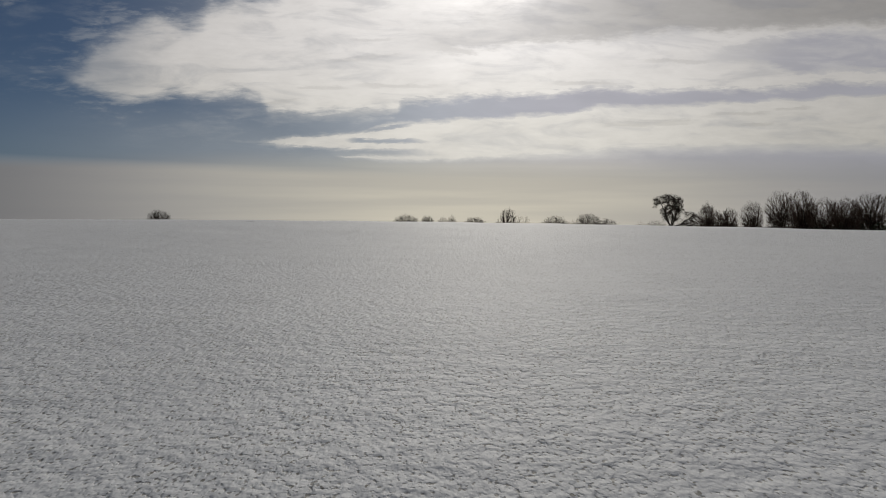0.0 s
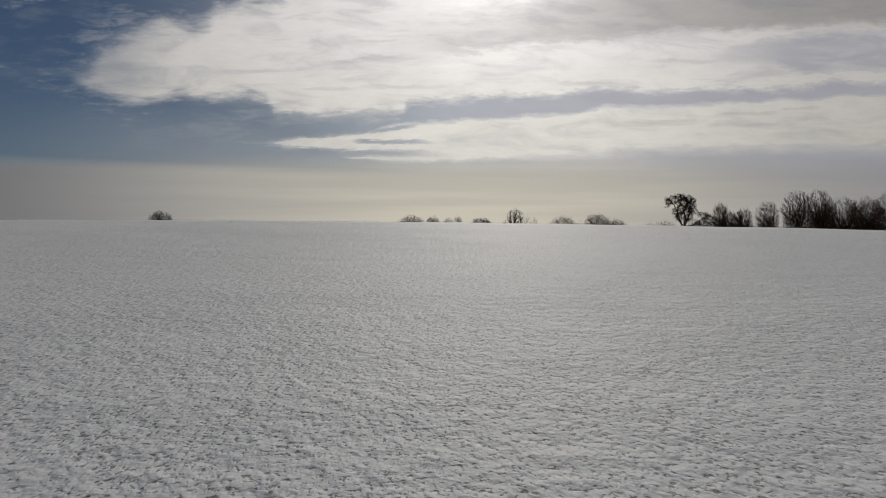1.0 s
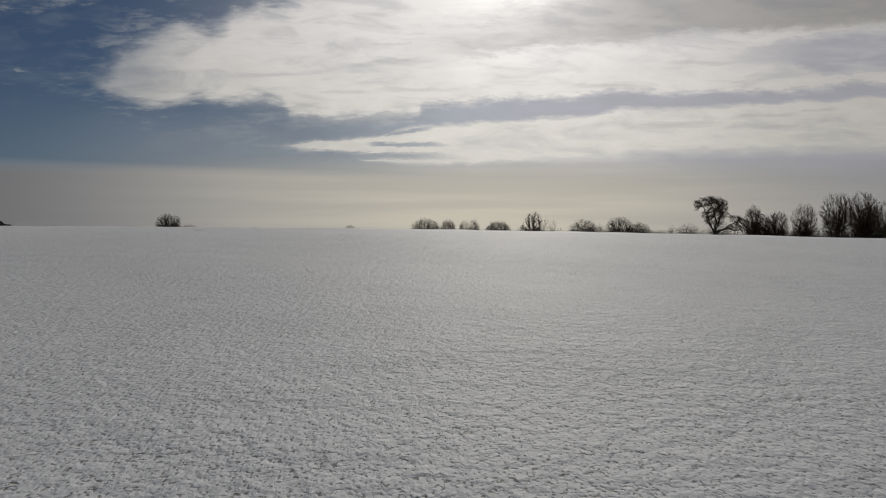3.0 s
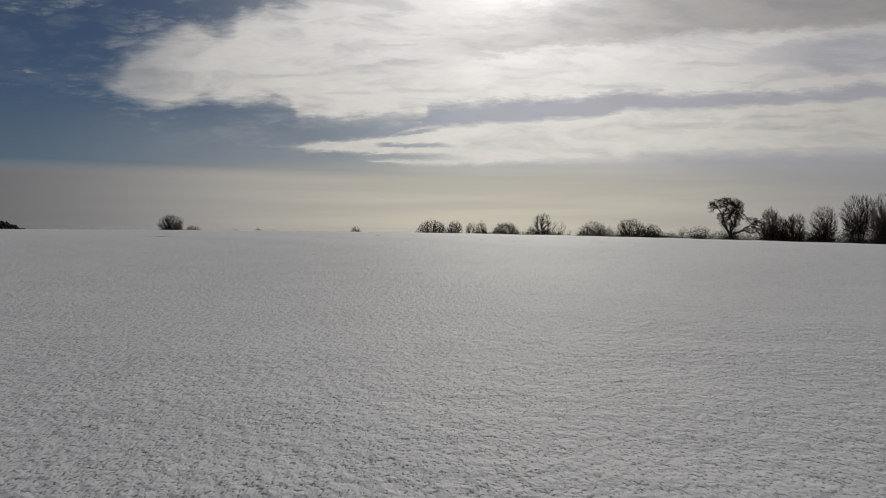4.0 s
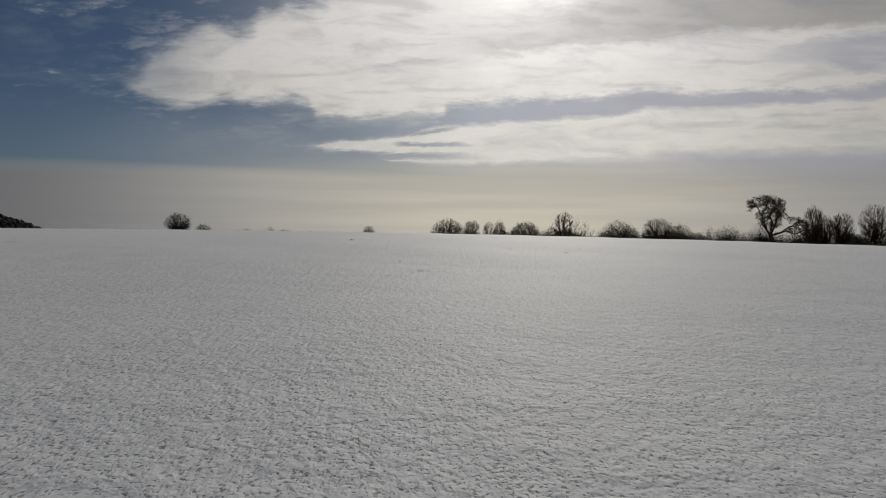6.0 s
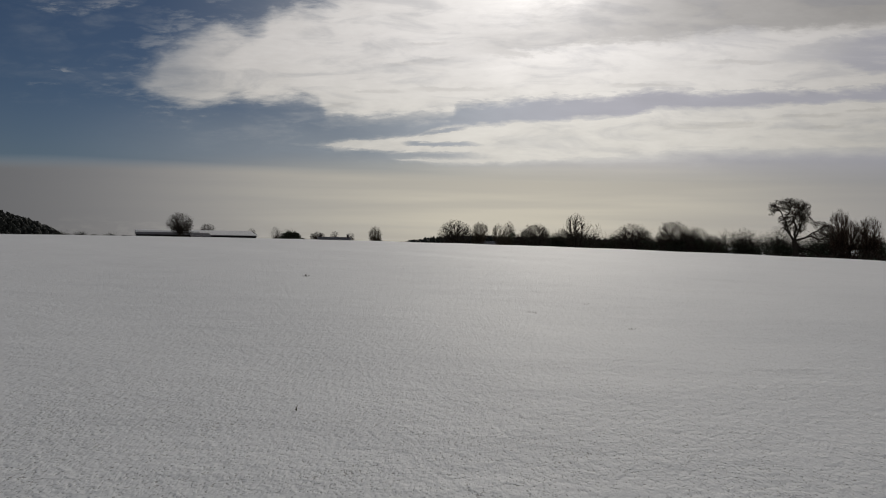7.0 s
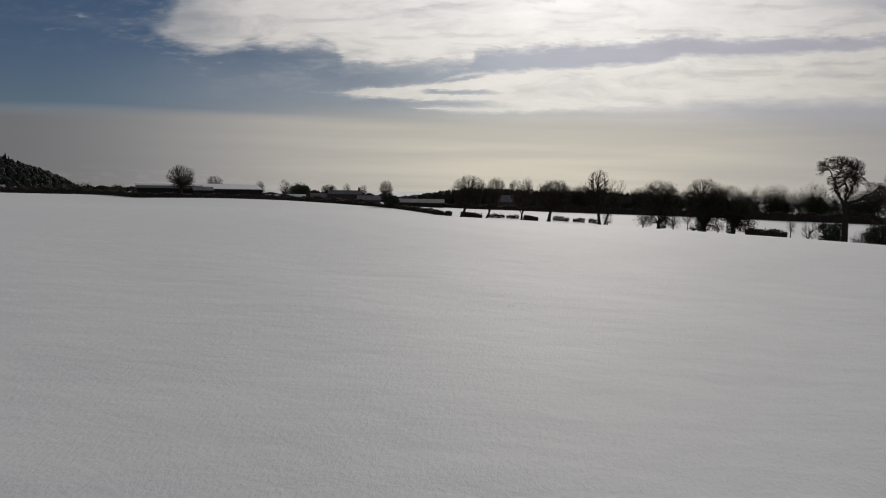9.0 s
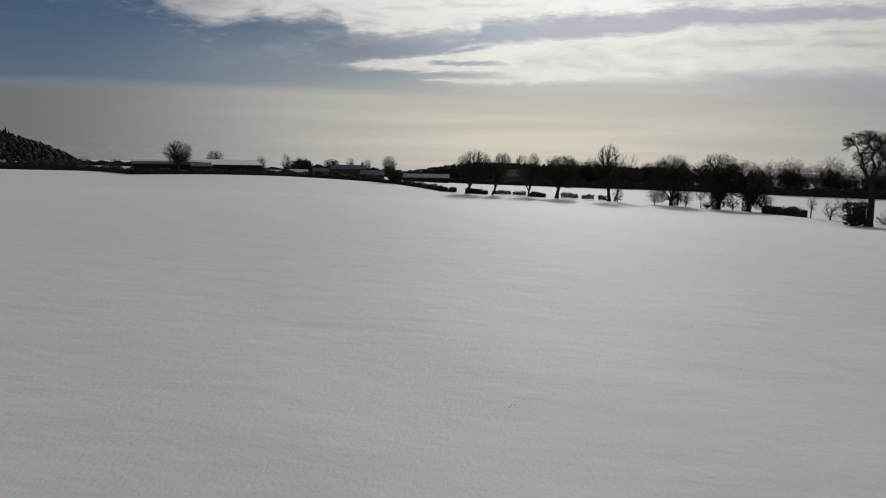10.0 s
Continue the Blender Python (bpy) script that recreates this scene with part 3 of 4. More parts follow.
def bare_tree(name, label, x, y, crown, trunk_r, fork, seed, group="", turn=0.0, twig_mat=None, ivy=(), category="tree", leaf=0.16, far=False, **how):
    """ivy: clumps (x, y, z, rx, rz, count) of evergreen leaves."""
    g = Grower(seed, crown, trunk_r, fork, **how)
    ob = thing(name, label, category, (x, y, gz(x, y)), turn, group)
    v, f = tubes(g.thick, 3 if far else 6)
    child("trunk", mesh_of("trunk", v, f, BARK), ob, "dark furrowed trunk and limbs")
    if far:
        v, f = ribbons(g.rng, np.concatenate([g.fine, g.twigs]))
    else:
        v, f = tubes(g.fine, 3)
        v2, f2 = ribbons(g.rng, g.twigs)
        v, f = np.concatenate([v, v2]), np.concatenate([f, f2 + len(v)])
    child("crown", mesh_of("crown", v, f, twig_mat or TWIG), ob, "leafless crown of fine twigs")
    if ivy:
        rng = np.random.default_rng(seed)
        pts = []
        for cx, cy, cz, rx, rz, count in ivy:
            d = rng.normal(size=(count, 3))
            d /= np.linalg.norm(d, axis=1)[:, None]
            d *= rng.uniform(0.35, 1.0, (count, 1)) ** 0.5 * (1 + 0.22 * np.sin(d[:, :1] * 7 + seed) * np.cos(d[:, 2:] * 6))
            pts.append(d * np.array([rx, rx, rz]) + np.array([cx, cy, cz]))
        v, f = leaves(rng, np.concatenate(pts), leaf)
        child("ivy", mesh_of("ivy", v, f, IVY, False), ob, "dark evergreen ivy")
    return ob


LINE = "trees along the field hedge"
DOME = {"points": 1100, "limbs": 9, "twigs": 15, "twig_len": 0.6, "wiggle": 0.14, "reach": 0.55, "arc": 0.05, "up": 0.0, "sweep": 0.0}    # close, rounded crowns
BRUSH = {"points": 520, "limbs": 8, "twigs": 18, "twig_len": 1.0, "wiggle": 0.06, "up": 0.45, "sweep": 0.8, "twig_r": 0.031, "arc": 0.0}    # upswept crowns


def trees_on_the_hedge_line():
    # the great stag-headed oak, with a lower side crown
    bare_tree("oak_tree", "huge gnarled old oak, leafless, with twisting limbs and a thick trunk", 58.1, 170.7,
              [(-3.4, 0, 14.5, 1.7, 1.3), (-4.4, 0, 13.6, 0.8, 1.3), (-1.7, 0.2, 14.9, 1.9, 1.4), (-0.2, -0.2, 14.6, 1.8, 1.6), (1.2, 0.2, 13.8, 1.7, 1.8), (1.8, 0, 12.1, 1.2, 1.6), (-2.5, 0, 11.6, 1.0, 1.0),
               (0.4, 0, 12.0, 1.6, 1.6), (0.9, 0, 10.2, 1.2, 1.3), (-1.2, 0, 12.4, 1.3, 1.3), (-1.6, 0, 10.3, 1.3, 1.2), (0.1, 0, 9.4, 0.9, 0.8), (4.3, 0.3, 10.5, 1.6, 1.1), (5.5, 0.5, 9.7, 1.4, 1.3), (3.7, 0.3, 8.6, 1.4, 0.9), (6.0, 0.5, 8.2, 1.2, 1.0), (4.6, 0.2, 4.2, 0.9, 0.9)],
              0.62, 7.5, 11, LINE, lean=(-0.2, 0), limbs=0, points=1500, up=-0.05, wiggle=0.24, twigs=8, twig_len=0.9, sweep=-0.25, twig_r=0.026, gaps=0.16, limb_r=0.42, bent=2,
              arms=(((-1.0, 0.1, 8.7), (-1.75, -0.2, 10.0), (-1.65, 0.1, 11.0), (-2.3, 0.3, 12.5), (-3.1, 0.2, 13.8), (-4.3, 0.0, 14.8)), ((-0.9, 0.3, 8.8), (-1.7, 0.5, 10.8), (-1.8, 0.2, 12.2), (-1.0, -0.2, 13.5), (-0.8, 0.1, 14.8)),
                    ((-0.1, -0.2, 8.9), (0.1, 0.2, 10.3), (-0.4, 0.4, 11.7), (0.3, 0.2, 13.0), (1.4, 0.0, 14.2)), ((0.1, -0.3, 8.6), (0.6, -0.5, 9.7), (0.9, -0.3, 10.9), (1.9, 0.0, 12.3)),
                    ((0.5, 0.2, 8.0), (1.7, 0.3, 8.2), (2.6, 0.3, 9.0), (3.7, 0.2, 9.5), (4.9, 0.4, 10.6)), ((1.5, 0.0, 8.1), (2.7, 0.1, 8.5), (4.0, 0.4, 7.8), (5.9, 0.5, 9.0)),
                    ((0.9, 0.1, 6.2), (2.6, 0.2, 5.8), (4.4, 0.2, 4.6))),
              turn=-25.8)
    bare_tree("oak_tree", "broad leafless oak with a dense domed crown", -15.1, 235.5,
              [(2.2, 0, 7.6, 5.5, 4.5), (-2.0, 0, 3.4, 1.4, 0.8)], 0.46, 3.2, 21, LINE, lean=(1.5, 0), arms=(((-0.9, 0, 3.9), (-2.3, 0.1, 3.4)),), **DOME)
    bare_tree("ash_tree", "slim leafless tree with upswept twigs, forked low", -8.0, 236.9,
              [(2.5, 0, 8.7, 2.8, 3.4), (1.8, 0, 5.8, 2.5, 2.4)], 0.34, 1.6, 22, LINE, lean=(0.6, 0), twig_mat=WILLOW, arms=(((1.2, 0, 3.4), (2.6, 0.2, 5.0)),), **BRUSH)
    bare_tree("ash_tree", "slim leafless tree with upswept twigs and ivy on its flank", 1.9, 237.0,
              [(-1.9, 0, 8.4, 2.3, 3.4), (1.3, 0, 8.8, 2.1, 3.7), (0, 0, 5.4, 2.8, 2.4)], 0.34, 1.4, 23, LINE, twig_mat=WILLOW,
              arms=(((-0.9, 0, 3.2), (-1.5, 0.2, 5.2)), ((0.8, 0, 3.2), (1.3, 0, 5.2))), ivy=((2.4, 0, 7.0, 1.0, 2.0, 900),), **BRUSH)
    bare_tree("oak_tree", "round-headed leafless oak on a short stout trunk", 9.4, 235.7,
              [(1.6, 0, 7.7, 4.6, 4.2), (-3.6, 0, 6.9, 2.4, 2.0), (3.6, 0, 3.6, 1.8, 0.9)], 0.52, 3.2, 24, LINE, lean=(0.5, 0),
              arms=(((1.6, 0, 3.3), (2.8, 0, 2.9), (4.2, 0.2, 3.7)), ((-0.9, 0, 4.4), (-2.4, 0.2, 5.6))), **DOME)
    bare_tree("ash_tree", "tall leafless ash with an open, irregular crown", 23.2, 234.6,
              [(-0.6, 0, 11.4, 3.3, 4.1), (-0.2, 0, 7.6, 3.8, 2.8), (-4.0, 0, 8.8, 1.8, 2.6), (3.4, 0, 4.4, 1.8, 1.0)], 0.50, 3.2, 25, LINE, lean=(-0.4, 0), limbs=6, points=850, wiggle=0.15, up=0.2, sweep=0.35,
              twigs=6, twig_len=0.8, reach=0.45, arms=(((1.2, 0, 3.9), (2.4, 0.2, 4.2), (4.4, 0, 4.9)), ((-0.5, 0, 6.4), (-0.8, 0.2, 10.4), (-0.5, 0, 13.2))))
    bare_tree("ash_tree", "thin leafless ash leaning beside a taller one", 24.8, 235.6,
              [(1.9, 0, 11.0, 1.2, 2.6), (4.2, 0, 10.2, 1.6, 3.0), (6.4, 0, 8.0, 1.2, 2.2), (3.0, 0, 7.0, 2.0, 2.4)], 0.28, 3.0, 26, LINE, lean=(0.9, 0), limbs=6, points=420, wiggle=0.13, up=0.3, sweep=0.5, twigs=6, twig_len=0.8)
    bare_tree("oak_tree", "wide leafless tree of several stems with ivy round its trunks", 38.6, 230.9,
              [(-0.6, 0, 9.6, 4.9, 3.7), (3.8, 0, 8.2, 2.4, 3.0), (-3.6, 0, 7.6, 2.8, 2.6), (0, 0, 6.0, 4.8, 2.4), (-3.2, 0, 3.0, 2.7, 2.8), (3.0, 0, 3.0, 2.0, 2.8)], 0.50, 1.6, 27, LINE,
              arms=(((-1.6, 0.3, 3.6), (-2.2, 0.3, 6.0)), ((1.5, -0.3, 3.6), (2.6, -0.4, 6.2)), ((-2.0, 0, 1.8), (-3.4, 0.3, 3.6))),
              **{**DOME, "points": 1400, "wiggle": 0.14, "up": 0.1}, ivy=((1.2, 0, 2.2, 1.0, 2.6, 1200), (2.6, 0, 6.6, 1.7, 1.9, 1100)))
    bare_tree("field_maple", "dense dark leafless tree wrapped in ivy to the ground", 48.8, 225.2,
              [(-0.4, 0, 10.4, 4.6, 3.9), (-3.0, 0, 8.4, 2.6, 3.2), (2.8, 0, 8.0, 3.0, 3.6), (0, 0, 5.2, 4.8, 2.8), (0.6, 0, 2.4, 3.2, 2.2)], 0.52, 1.6, 28, LINE,
              arms=(((-1.2, 0.3, 3.4), (-1.8, 0.3, 6.0)), ((1.4, -0.3, 3.4), (2.0, -0.4, 6.0))),
              **{**DOME, "points": 1500, "wiggle": 0.12, "up": 0.25, "sweep": 0.3}, ivy=((-0.6, 0, 2.4, 1.3, 3.0, 1800), (0.6, 0, 6.4, 3.4, 2.4, 3000)))
    bare_tree("field_maple", "dense dark leafless tree with an ivy-thick round crown", 54.9, 221.5,
              [(-1.2, 0, 9.4, 3.4, 3.2), (2.4, 0, 7.4, 3.6, 2.8), (0, 0, 5.6, 4.8, 2.8), (2.2, 0, 2.6, 3.4, 2.2)], 0.52, 1.6, 29, LINE,
              arms=(((-1.0, 0.3, 3.4), (-1.6, 0.3, 6.0)), ((1.6, -0.3, 3.4), (2.4, -0.4, 5.4))),
              **{**DOME, "points": 1400}, ivy=((-0.4, 0, 2.4, 1.3, 3.0, 1500), (0.8, 0, 6.6, 3.4, 2.6, 3200)))
    # slighter growth between them
    for seed, x, y, h, w, name, text in (
            (31, 25.2, 232.6, 4.6, 1.7, "hawthorn_shrub", "leafless hawthorn shrub at the foot of a tree"),
            (32, 34.4, 230.6, 6.4, 2.8, "hawthorn_shrub", "spreading leafless hawthorn beside a larger tree"),
            (33, 42.0, 229.6, 6.0, 2.3, "hawthorn_shrub", "upright leafless hawthorn thick with twigs"),
            (34, 45.4, 228.3, 5.2, 1.8, "hawthorn_shrub", "small leafless hawthorn on a thin stem"),
            (35, 58.0, 219.9, 6.8, 2.6, "hawthorn_shrub", "leaning leafless hawthorn under a dark tree"),
            (36, 56.2, 189.0, 5.0, 1.1, "hawthorn_shrub", "small leafless tree on a single thin stem"),
            (37, 58.3, 185.4, 5.0, 1.6, "hawthorn_shrub", "ragged leafless hawthorn at a gap in the hedge"),
            (38, 60.9, 170.2, 3.2, 2.0, "hawthorn_shrub", "low leafless bramble bush at the oak's foot"),
            (41, 51.8, 223.4, 5.4, 2.4, "hawthorn_shrub", "leafless hawthorn thicket between two ivied trees"),
            (39, 46.6, 226.6, 1.9, 1.6, "hawthorn_shrub", "low leafless bush in the hedge line")):
        slim = seed in (34, 36)
        bare_tree(name, text, x, y, [(0, 0, h * (0.7 if slim else 0.56), w, h * (0.34 if slim else 0.46)), (0.25 * w, 0, h * (0.5 if slim else 0.3), w * 0.8, h * 0.3), (-0.4 * w, 0, h * (0.6 if slim else 0.34), w * 0.7, h * 0.3)],
                  0.11 if slim else 0.15, h * (0.42 if slim else 0.07), seed, "hawthorns along the field hedge", limbs=5, points=260, wiggle=0.2, twigs=4 if seed in (36, 37) else 9, twig_len=0.5,
                  category="shrub")
    bare_tree("holly_bush", "dense dark evergreen holly under the old oak", 56.2, 171.9,
              [(0, 0, 2.2, 2.4, 2.0), (-1.6, 0, 4.0, 1.9, 1.5), (-2.6, 0, 2.6, 1.1, 1.9), (1.4, 0, 3.6, 1.5, 1.6)], 0.18, 0.8, 40, limbs=9, points=420, wiggle=0.26, twigs=14, twig_len=0.5, sweep=-0.1,
              arc=0.25, category="shrub",
              ivy=((0.6, 0, 1.2, 1.5, 1.3, 1200), (1.7, 0.2, 1.0, 1.1, 1.0, 500), (-0.7, -0.3, 1.0, 1.2, 1.0, 500), (-0.3, 0, 2.3, 0.8, 0.7, 260), (1.1, 0, 2.3, 0.9, 0.8, 330), (-0.7, 0, 3.3, 1.3, 0.8, 420), (1.3, 0, 3.4, 0.9, 0.8, 300)))


trees_on_the_hedge_line()


def wood_beside_the_field():
    """The stand of tall young trees on the far side of the field."""
    rows = ((68.6, 175.5, 14.6, 2.2), (71.5, 177.0, 12.6, 2.4), (74.4, 174.9, 13.2, 2.4), (77.0, 168.2, 14.4, 2.9), (80.4, 161.2, 16.4, 3.4),
            (80.6, 152.2, 15.8, 3.0), (83.5, 148.2, 13.8, 3.6), (86.0, 144.5, 13.6, 3.6), (88.6, 139.4, 14.4, 3.8), (93.5, 136.0, 14.8, 3.8),
            (97.5, 130.5, 15.2, 4.0), (84.5, 158.0, 13.4, 3.2), (90.5, 150.0, 13.0, 3.4))
    for i, (x, y, h, w) in enumerate(rows):
        dense = i > 5
        bare_tree("ash_tree", "tall leafless tree with a brush of upright twigs in a stand" if not dense else "leafless tree dark with ivy in a close stand", x, y,
                  [(0, 0, h * 0.74, w * 1.05, h * 0.27), (0.2 * w, 0, h * 0.48, w * 0.75, h * 0.28), (-0.25 * w, 0, h * 0.5, w * 0.7, h * 0.3)], 0.28 + 0.012 * h, h * 0.16, 60 + i,
                  "trees of the stand beside the field", limbs=8, points=420, wiggle=0.08, up=0.4, arc=0.0, sweep=0.7, twig_len=1.1, twigs=24, twig_r=0.036, limb_r=0.36, leaf=0.22, twig_mat=RUSSET,
                  ivy=((0, 0, h * 0.30, w * 0.95, h * 0.28, 2000),) if dense else ((0, 0, h * 0.16, w * 0.7, h * 0.18, 800),))
    for i in range(2, 22):
        f = i / 21
        r = random.Random(900 + i)
        x, y = 60.5 + 38 * f + r.uniform(-2, 2), 177.5 - 45 * f + r.uniform(-2, 2)
        h = r.uniform(4.2, 7.0)
        bare_tree("hawthorn_shrub", "tangled leafless undergrowth shrub at the wood's edge", x, y, [(0, 0, h * 0.52, h * 0.5, h * 0.5)], 0.09, h * 0.1, 940 + i,
                  "undergrowth of the stand", limbs=5, points=200, wiggle=0.2, twigs=16, twig_len=0.5, twig_r=0.036, category="shrub", leaf=0.22, ivy=((0, 0, h * 0.38, h * 0.46, h * 0.40, 900),))


wood_beside_the_field()


# ---- hedges ----
def hedge(label, a, b, height, width, seed, thick=1.0, core=True):
    """A trimmed hedge from a to b: a ragged core with twigs standing out of it."""
    rng = np.random.default_rng(seed)
    a, b = np.array(a, float), np.array(b, float)
    length = np.linalg.norm(b - a)
    d = (b - a) / length
    side = np.array([-d[1], d[0]])
    ob = thing("hedge", label, "hedge", (*a, gz(*a)), 0.0, "field hedges")
    z0 = gz(*a)
    n, ring = max(4, int(length / 0.5)), 9
    verts = []
    for i in range(n + 1):
        s = length * i / n
        end = min(1.0, 0.82 + min(i, n - i) * 0.2)
        base = a + d * s
        g = gz(*base) - z0
        h = height * (0.86 + 0.16 * math.sin(s * 0.7 + seed) + rng.uniform(-0.06, 0.06)) * end
        for j in range(ring):
            w = math.pi * j / (ring - 1)
            cx = -math.copysign(abs(math.cos(w)) ** 0.3, math.cos(w)) * width * 0.5 * (1 + rng.uniform(-0.22, 0.22)) * end
            cz = math.sin(w) ** 0.35 * h * (1 + rng.uniform(-0.12, 0.10))
            q = base + side * cx + d * rng.uniform(-0.12, 0.12)
            verts.append((q[0] - a[0], q[1] - a[1], g + cz - (0.25 if j in (0, ring - 1) else 0)))
    i = np.arange((n + 1) * ring).reshape(n + 1, ring)
    faces = np.stack([i[:-1, :-1], i[:-1, 1:], i[1:, 1:], i[1:, :-1]], -1).reshape(-1, 4)
    caps = []
    for row in (i[0], i[-1]):
        for j in range(0, ring // 2):
            caps.append((row[j], row[j + 1], row[ring - 2 - j], row[ring - 1 - j]))
    faces = np.concatenate([faces, np.array(caps)])
    if core:
        child("body", mesh_of("body", verts, faces, HEDGE, False), ob)
    m = int(length * 34 * thick)
    s = rng.uniform(0, length, m)
    o = rng.uniform(-0.5, 0.5, m) * width
    z = rng.uniform(0.15, 1.0, m) * height * (0.84 + 0.16 * np.sin(s * 2.3 + seed) * np.sin(s * 0.9 + 2 * seed))
    p = np.stack([d[0] * s + side[0] * o, d[1] * s + side[1] * o, z], 1)
    p[:, 2] += np.interp(s, np.linspace(0, length, 9), [gz(*(a + d * length * f / 8)) - z0 for f in range(9)])
    w = rng.normal(size=(m, 3)) * np.array([0.6, 0.6, 0.5]) + np.array([0, 0, 0.5])
    q = p + w * rng.uniform(0.15, 0.45, (m, 1))
    v, f = tubes(np.concatenate([p, q, np.full((m, 1), 0.040), np.full((m, 1), 0.020)], 1), 3)
    child("twig_growth", mesh_of("twig_growth", v, f, HEDGE), ob, "bare twigs standing out of the trimmed hedge")["kind"] = "stuff"
    return ob


def hedges():
    trimmed = "low trimmed leafless hedge, dark brown, in snow"
    for i, (a, b, h, w) in enumerate((
            ((-23.4, 241.5), (-20.9, 240.5), 1.5, 1.4), ((-20.4, 240.2), (-18.4, 239.6), 1.5, 1.4), ((-15.5, 238.0), (-9.4, 236.6), 1.4, 1.5),
            ((2.4, 237.0), (6.6, 236.6), 1.4, 1.3), ((10.6, 235.8), (15.0, 235.4), 1.6, 1.2), ((16.2, 235.3), (19.3, 235.0), 1.4, 1.1),
            ((20.4, 234.9), (22.6, 234.8), 1.6, 1.2), ((56.1, 214.5), (56.3, 210.4), 1.8, 1.4), ((56.2, 209.4), (56.2, 192.0), 1.8, 1.4))):
        hedge(trimmed, a, b, h, w, 300 + i, 7.0 if i in (4, 5, 6) else 1.6, i not in (4, 5, 6))
    for i, (a, b) in enumerate((((-7.6, 237.4), (-3.0, 237.2)), ((-2.4, 237.2), (1.2, 237.0)))):
        hedge("thin gappy leafless hedge in snow", a, b, 1.3, 0.9, 330 + i, 6.0, False)
    edge = ((-215, 300), (-179, 265), (-134.7, 242.7), (-103.8, 221.0), (-93.3, 232.6), (-80.9, 249.3), (-73.1, 266.0), (-64.0, 281.3), (-52.1, 282.3),
            (-42.0, 275.1), (-30.6, 257.8), (-23.0, 244.0))
    for i in range(len(edge) - 1):
        hedge("long dark leafless hedge along the field edge", edge[i], edge[i + 1], 2.0 if i < 2 else 1.5, 2.0, 350 + i, 0.7)
    far = ((17.7, 339.5), (51.7, 335.3), (81.4, 323.1), (104.7, 304.2), (135, 285.0), (170, 262.0))
    for i in range(len(far) - 1):
        hedge("tall dark hedge at the foot of a far tree belt", far[i], far[i + 1], 3.4, 2.6, 380 + i, 0.6)
    for i, (a, b, h) in enumerate((((-320, 400), (-240, 380), 2.2), ((-240, 380), (-165, 372), 2.4), ((-165, 372), (-112, 378), 2.2), ((-150, 290), (-128, 300), 1.8),
                                   ((-112, 330), (-92, 345), 2.2), ((-112, 378), (-60, 385), 3.0), ((-92, 318), (-62, 326), 2.0), ((-130, 450), (-70, 440), 3.4))):
        hedge("overgrown dark hedge behind the farm", a, b, h, 3.0, 410 + i, 0.8)
    for i, (a, b) in enumerate((((-60, 352), (-22, 335)), ((-22, 335), (17.7, 339.5)), ((-118, 300), (-100, 308)), ((-100, 308), (-84, 310)), ((-84, 310), (-66, 300)))):
        hedge("far dark hedge beyond the snowy field", a, b, 2.2, 2.0, 395 + i, 0.6)


hedges()


# ---- the far tree belt, the conifer wood and the wooded hill ----
def far_trees():
    def belt_tree(text, x, y, h, w, seed, points=165):
        return bare_tree("belt_tree", text, x, y, [(0, 0, h * 0.68, w, h * 0.32), (0.3 * w, 0, h * 0.46, w * 0.85, h * 0.26), (-0.3 * w, 0, h * 0.44, w * 0.8, h * 0.26)],
                         0.3, h * 0.24, seed, "trees of the far belt", limbs=7, wiggle=0.14, points=points, twigs=20, twig_r=0.07, twig_len=1.1, sweep=0.0, leaf=0.19, far=True, gaps=0.06,
                         ivy=((0, 0, h * 0.34, w * 0.95, h * 0.32, 1500), (0.15 * w, 0, h * 0.60, w * 0.75, h * 0.26, 600)))
    kinds = [belt_tree("dark leafless tree in a far belt across the fields", 40 + 14 * i, 352 - 2 * i, h, w, 500 + i) for i, (h, w) in enumerate(((10.5, 4.4), (12.0, 4.0), (9.5, 4.8), (13.0, 5.0)))]
    belt_tree("broad round-headed leafless tree standing above a far belt", 111.0, 309.5, 15.2, 5.2, 511, 420)
    belt_tree("wide domed leafless tree standing above a far belt", 100.4, 318.0, 14.2, 5.8, 512, 420)
    r = random.Random(77)
    for i in range(84):
        f = i / 83
        x = 12 + 165 * f + r.uniform(-2, 2)
        y = np.interp(x, (12, 52, 81, 105, 135, 180), (345, 341, 329, 311, 291, 262)) + r.uniform(1, 14)
        copy_thing(r.choice(kinds), pose(x, y, gz(x, y), 0, 0, r.uniform(0, 360)) @ Matrix.Scale(r.choice((0.78, 0.86, 0.94, 1.0, 1.06, 1.14)), 4))


def spired(rng, x, y, z, h, w, rings, lumpy):
    """A ragged conifer or rounded evergreen: stacked uneven skirts."""
    verts, faces = [], []
    sides = 6
    for k in range(rings + 1):
        f = k / rings
        prof = (1 - f) ** 0.8 if not lumpy else math.sqrt(max(0.0, 1 - (2 * f * 0.93 - 0.86) ** 2))
        for j in range(sides):
            a = 2 * math.pi * j / sides + rng.uniform(-0.2, 0.2)
            rr = w * (prof * rng.uniform(0.7, 1.25) + 0.03)
            verts.append((x + rr * math.cos(a), y + rr * math.sin(a), z + h * (f + rng.uniform(-0.03, 0.03))))
    for k in range(rings):
        for j in range(sides):
            faces.append((k * sides + j, k * sides + (j + 1) % sides, (k + 1) * sides + (j + 1) % sides, (k + 1) * sides + j))
    return verts, faces


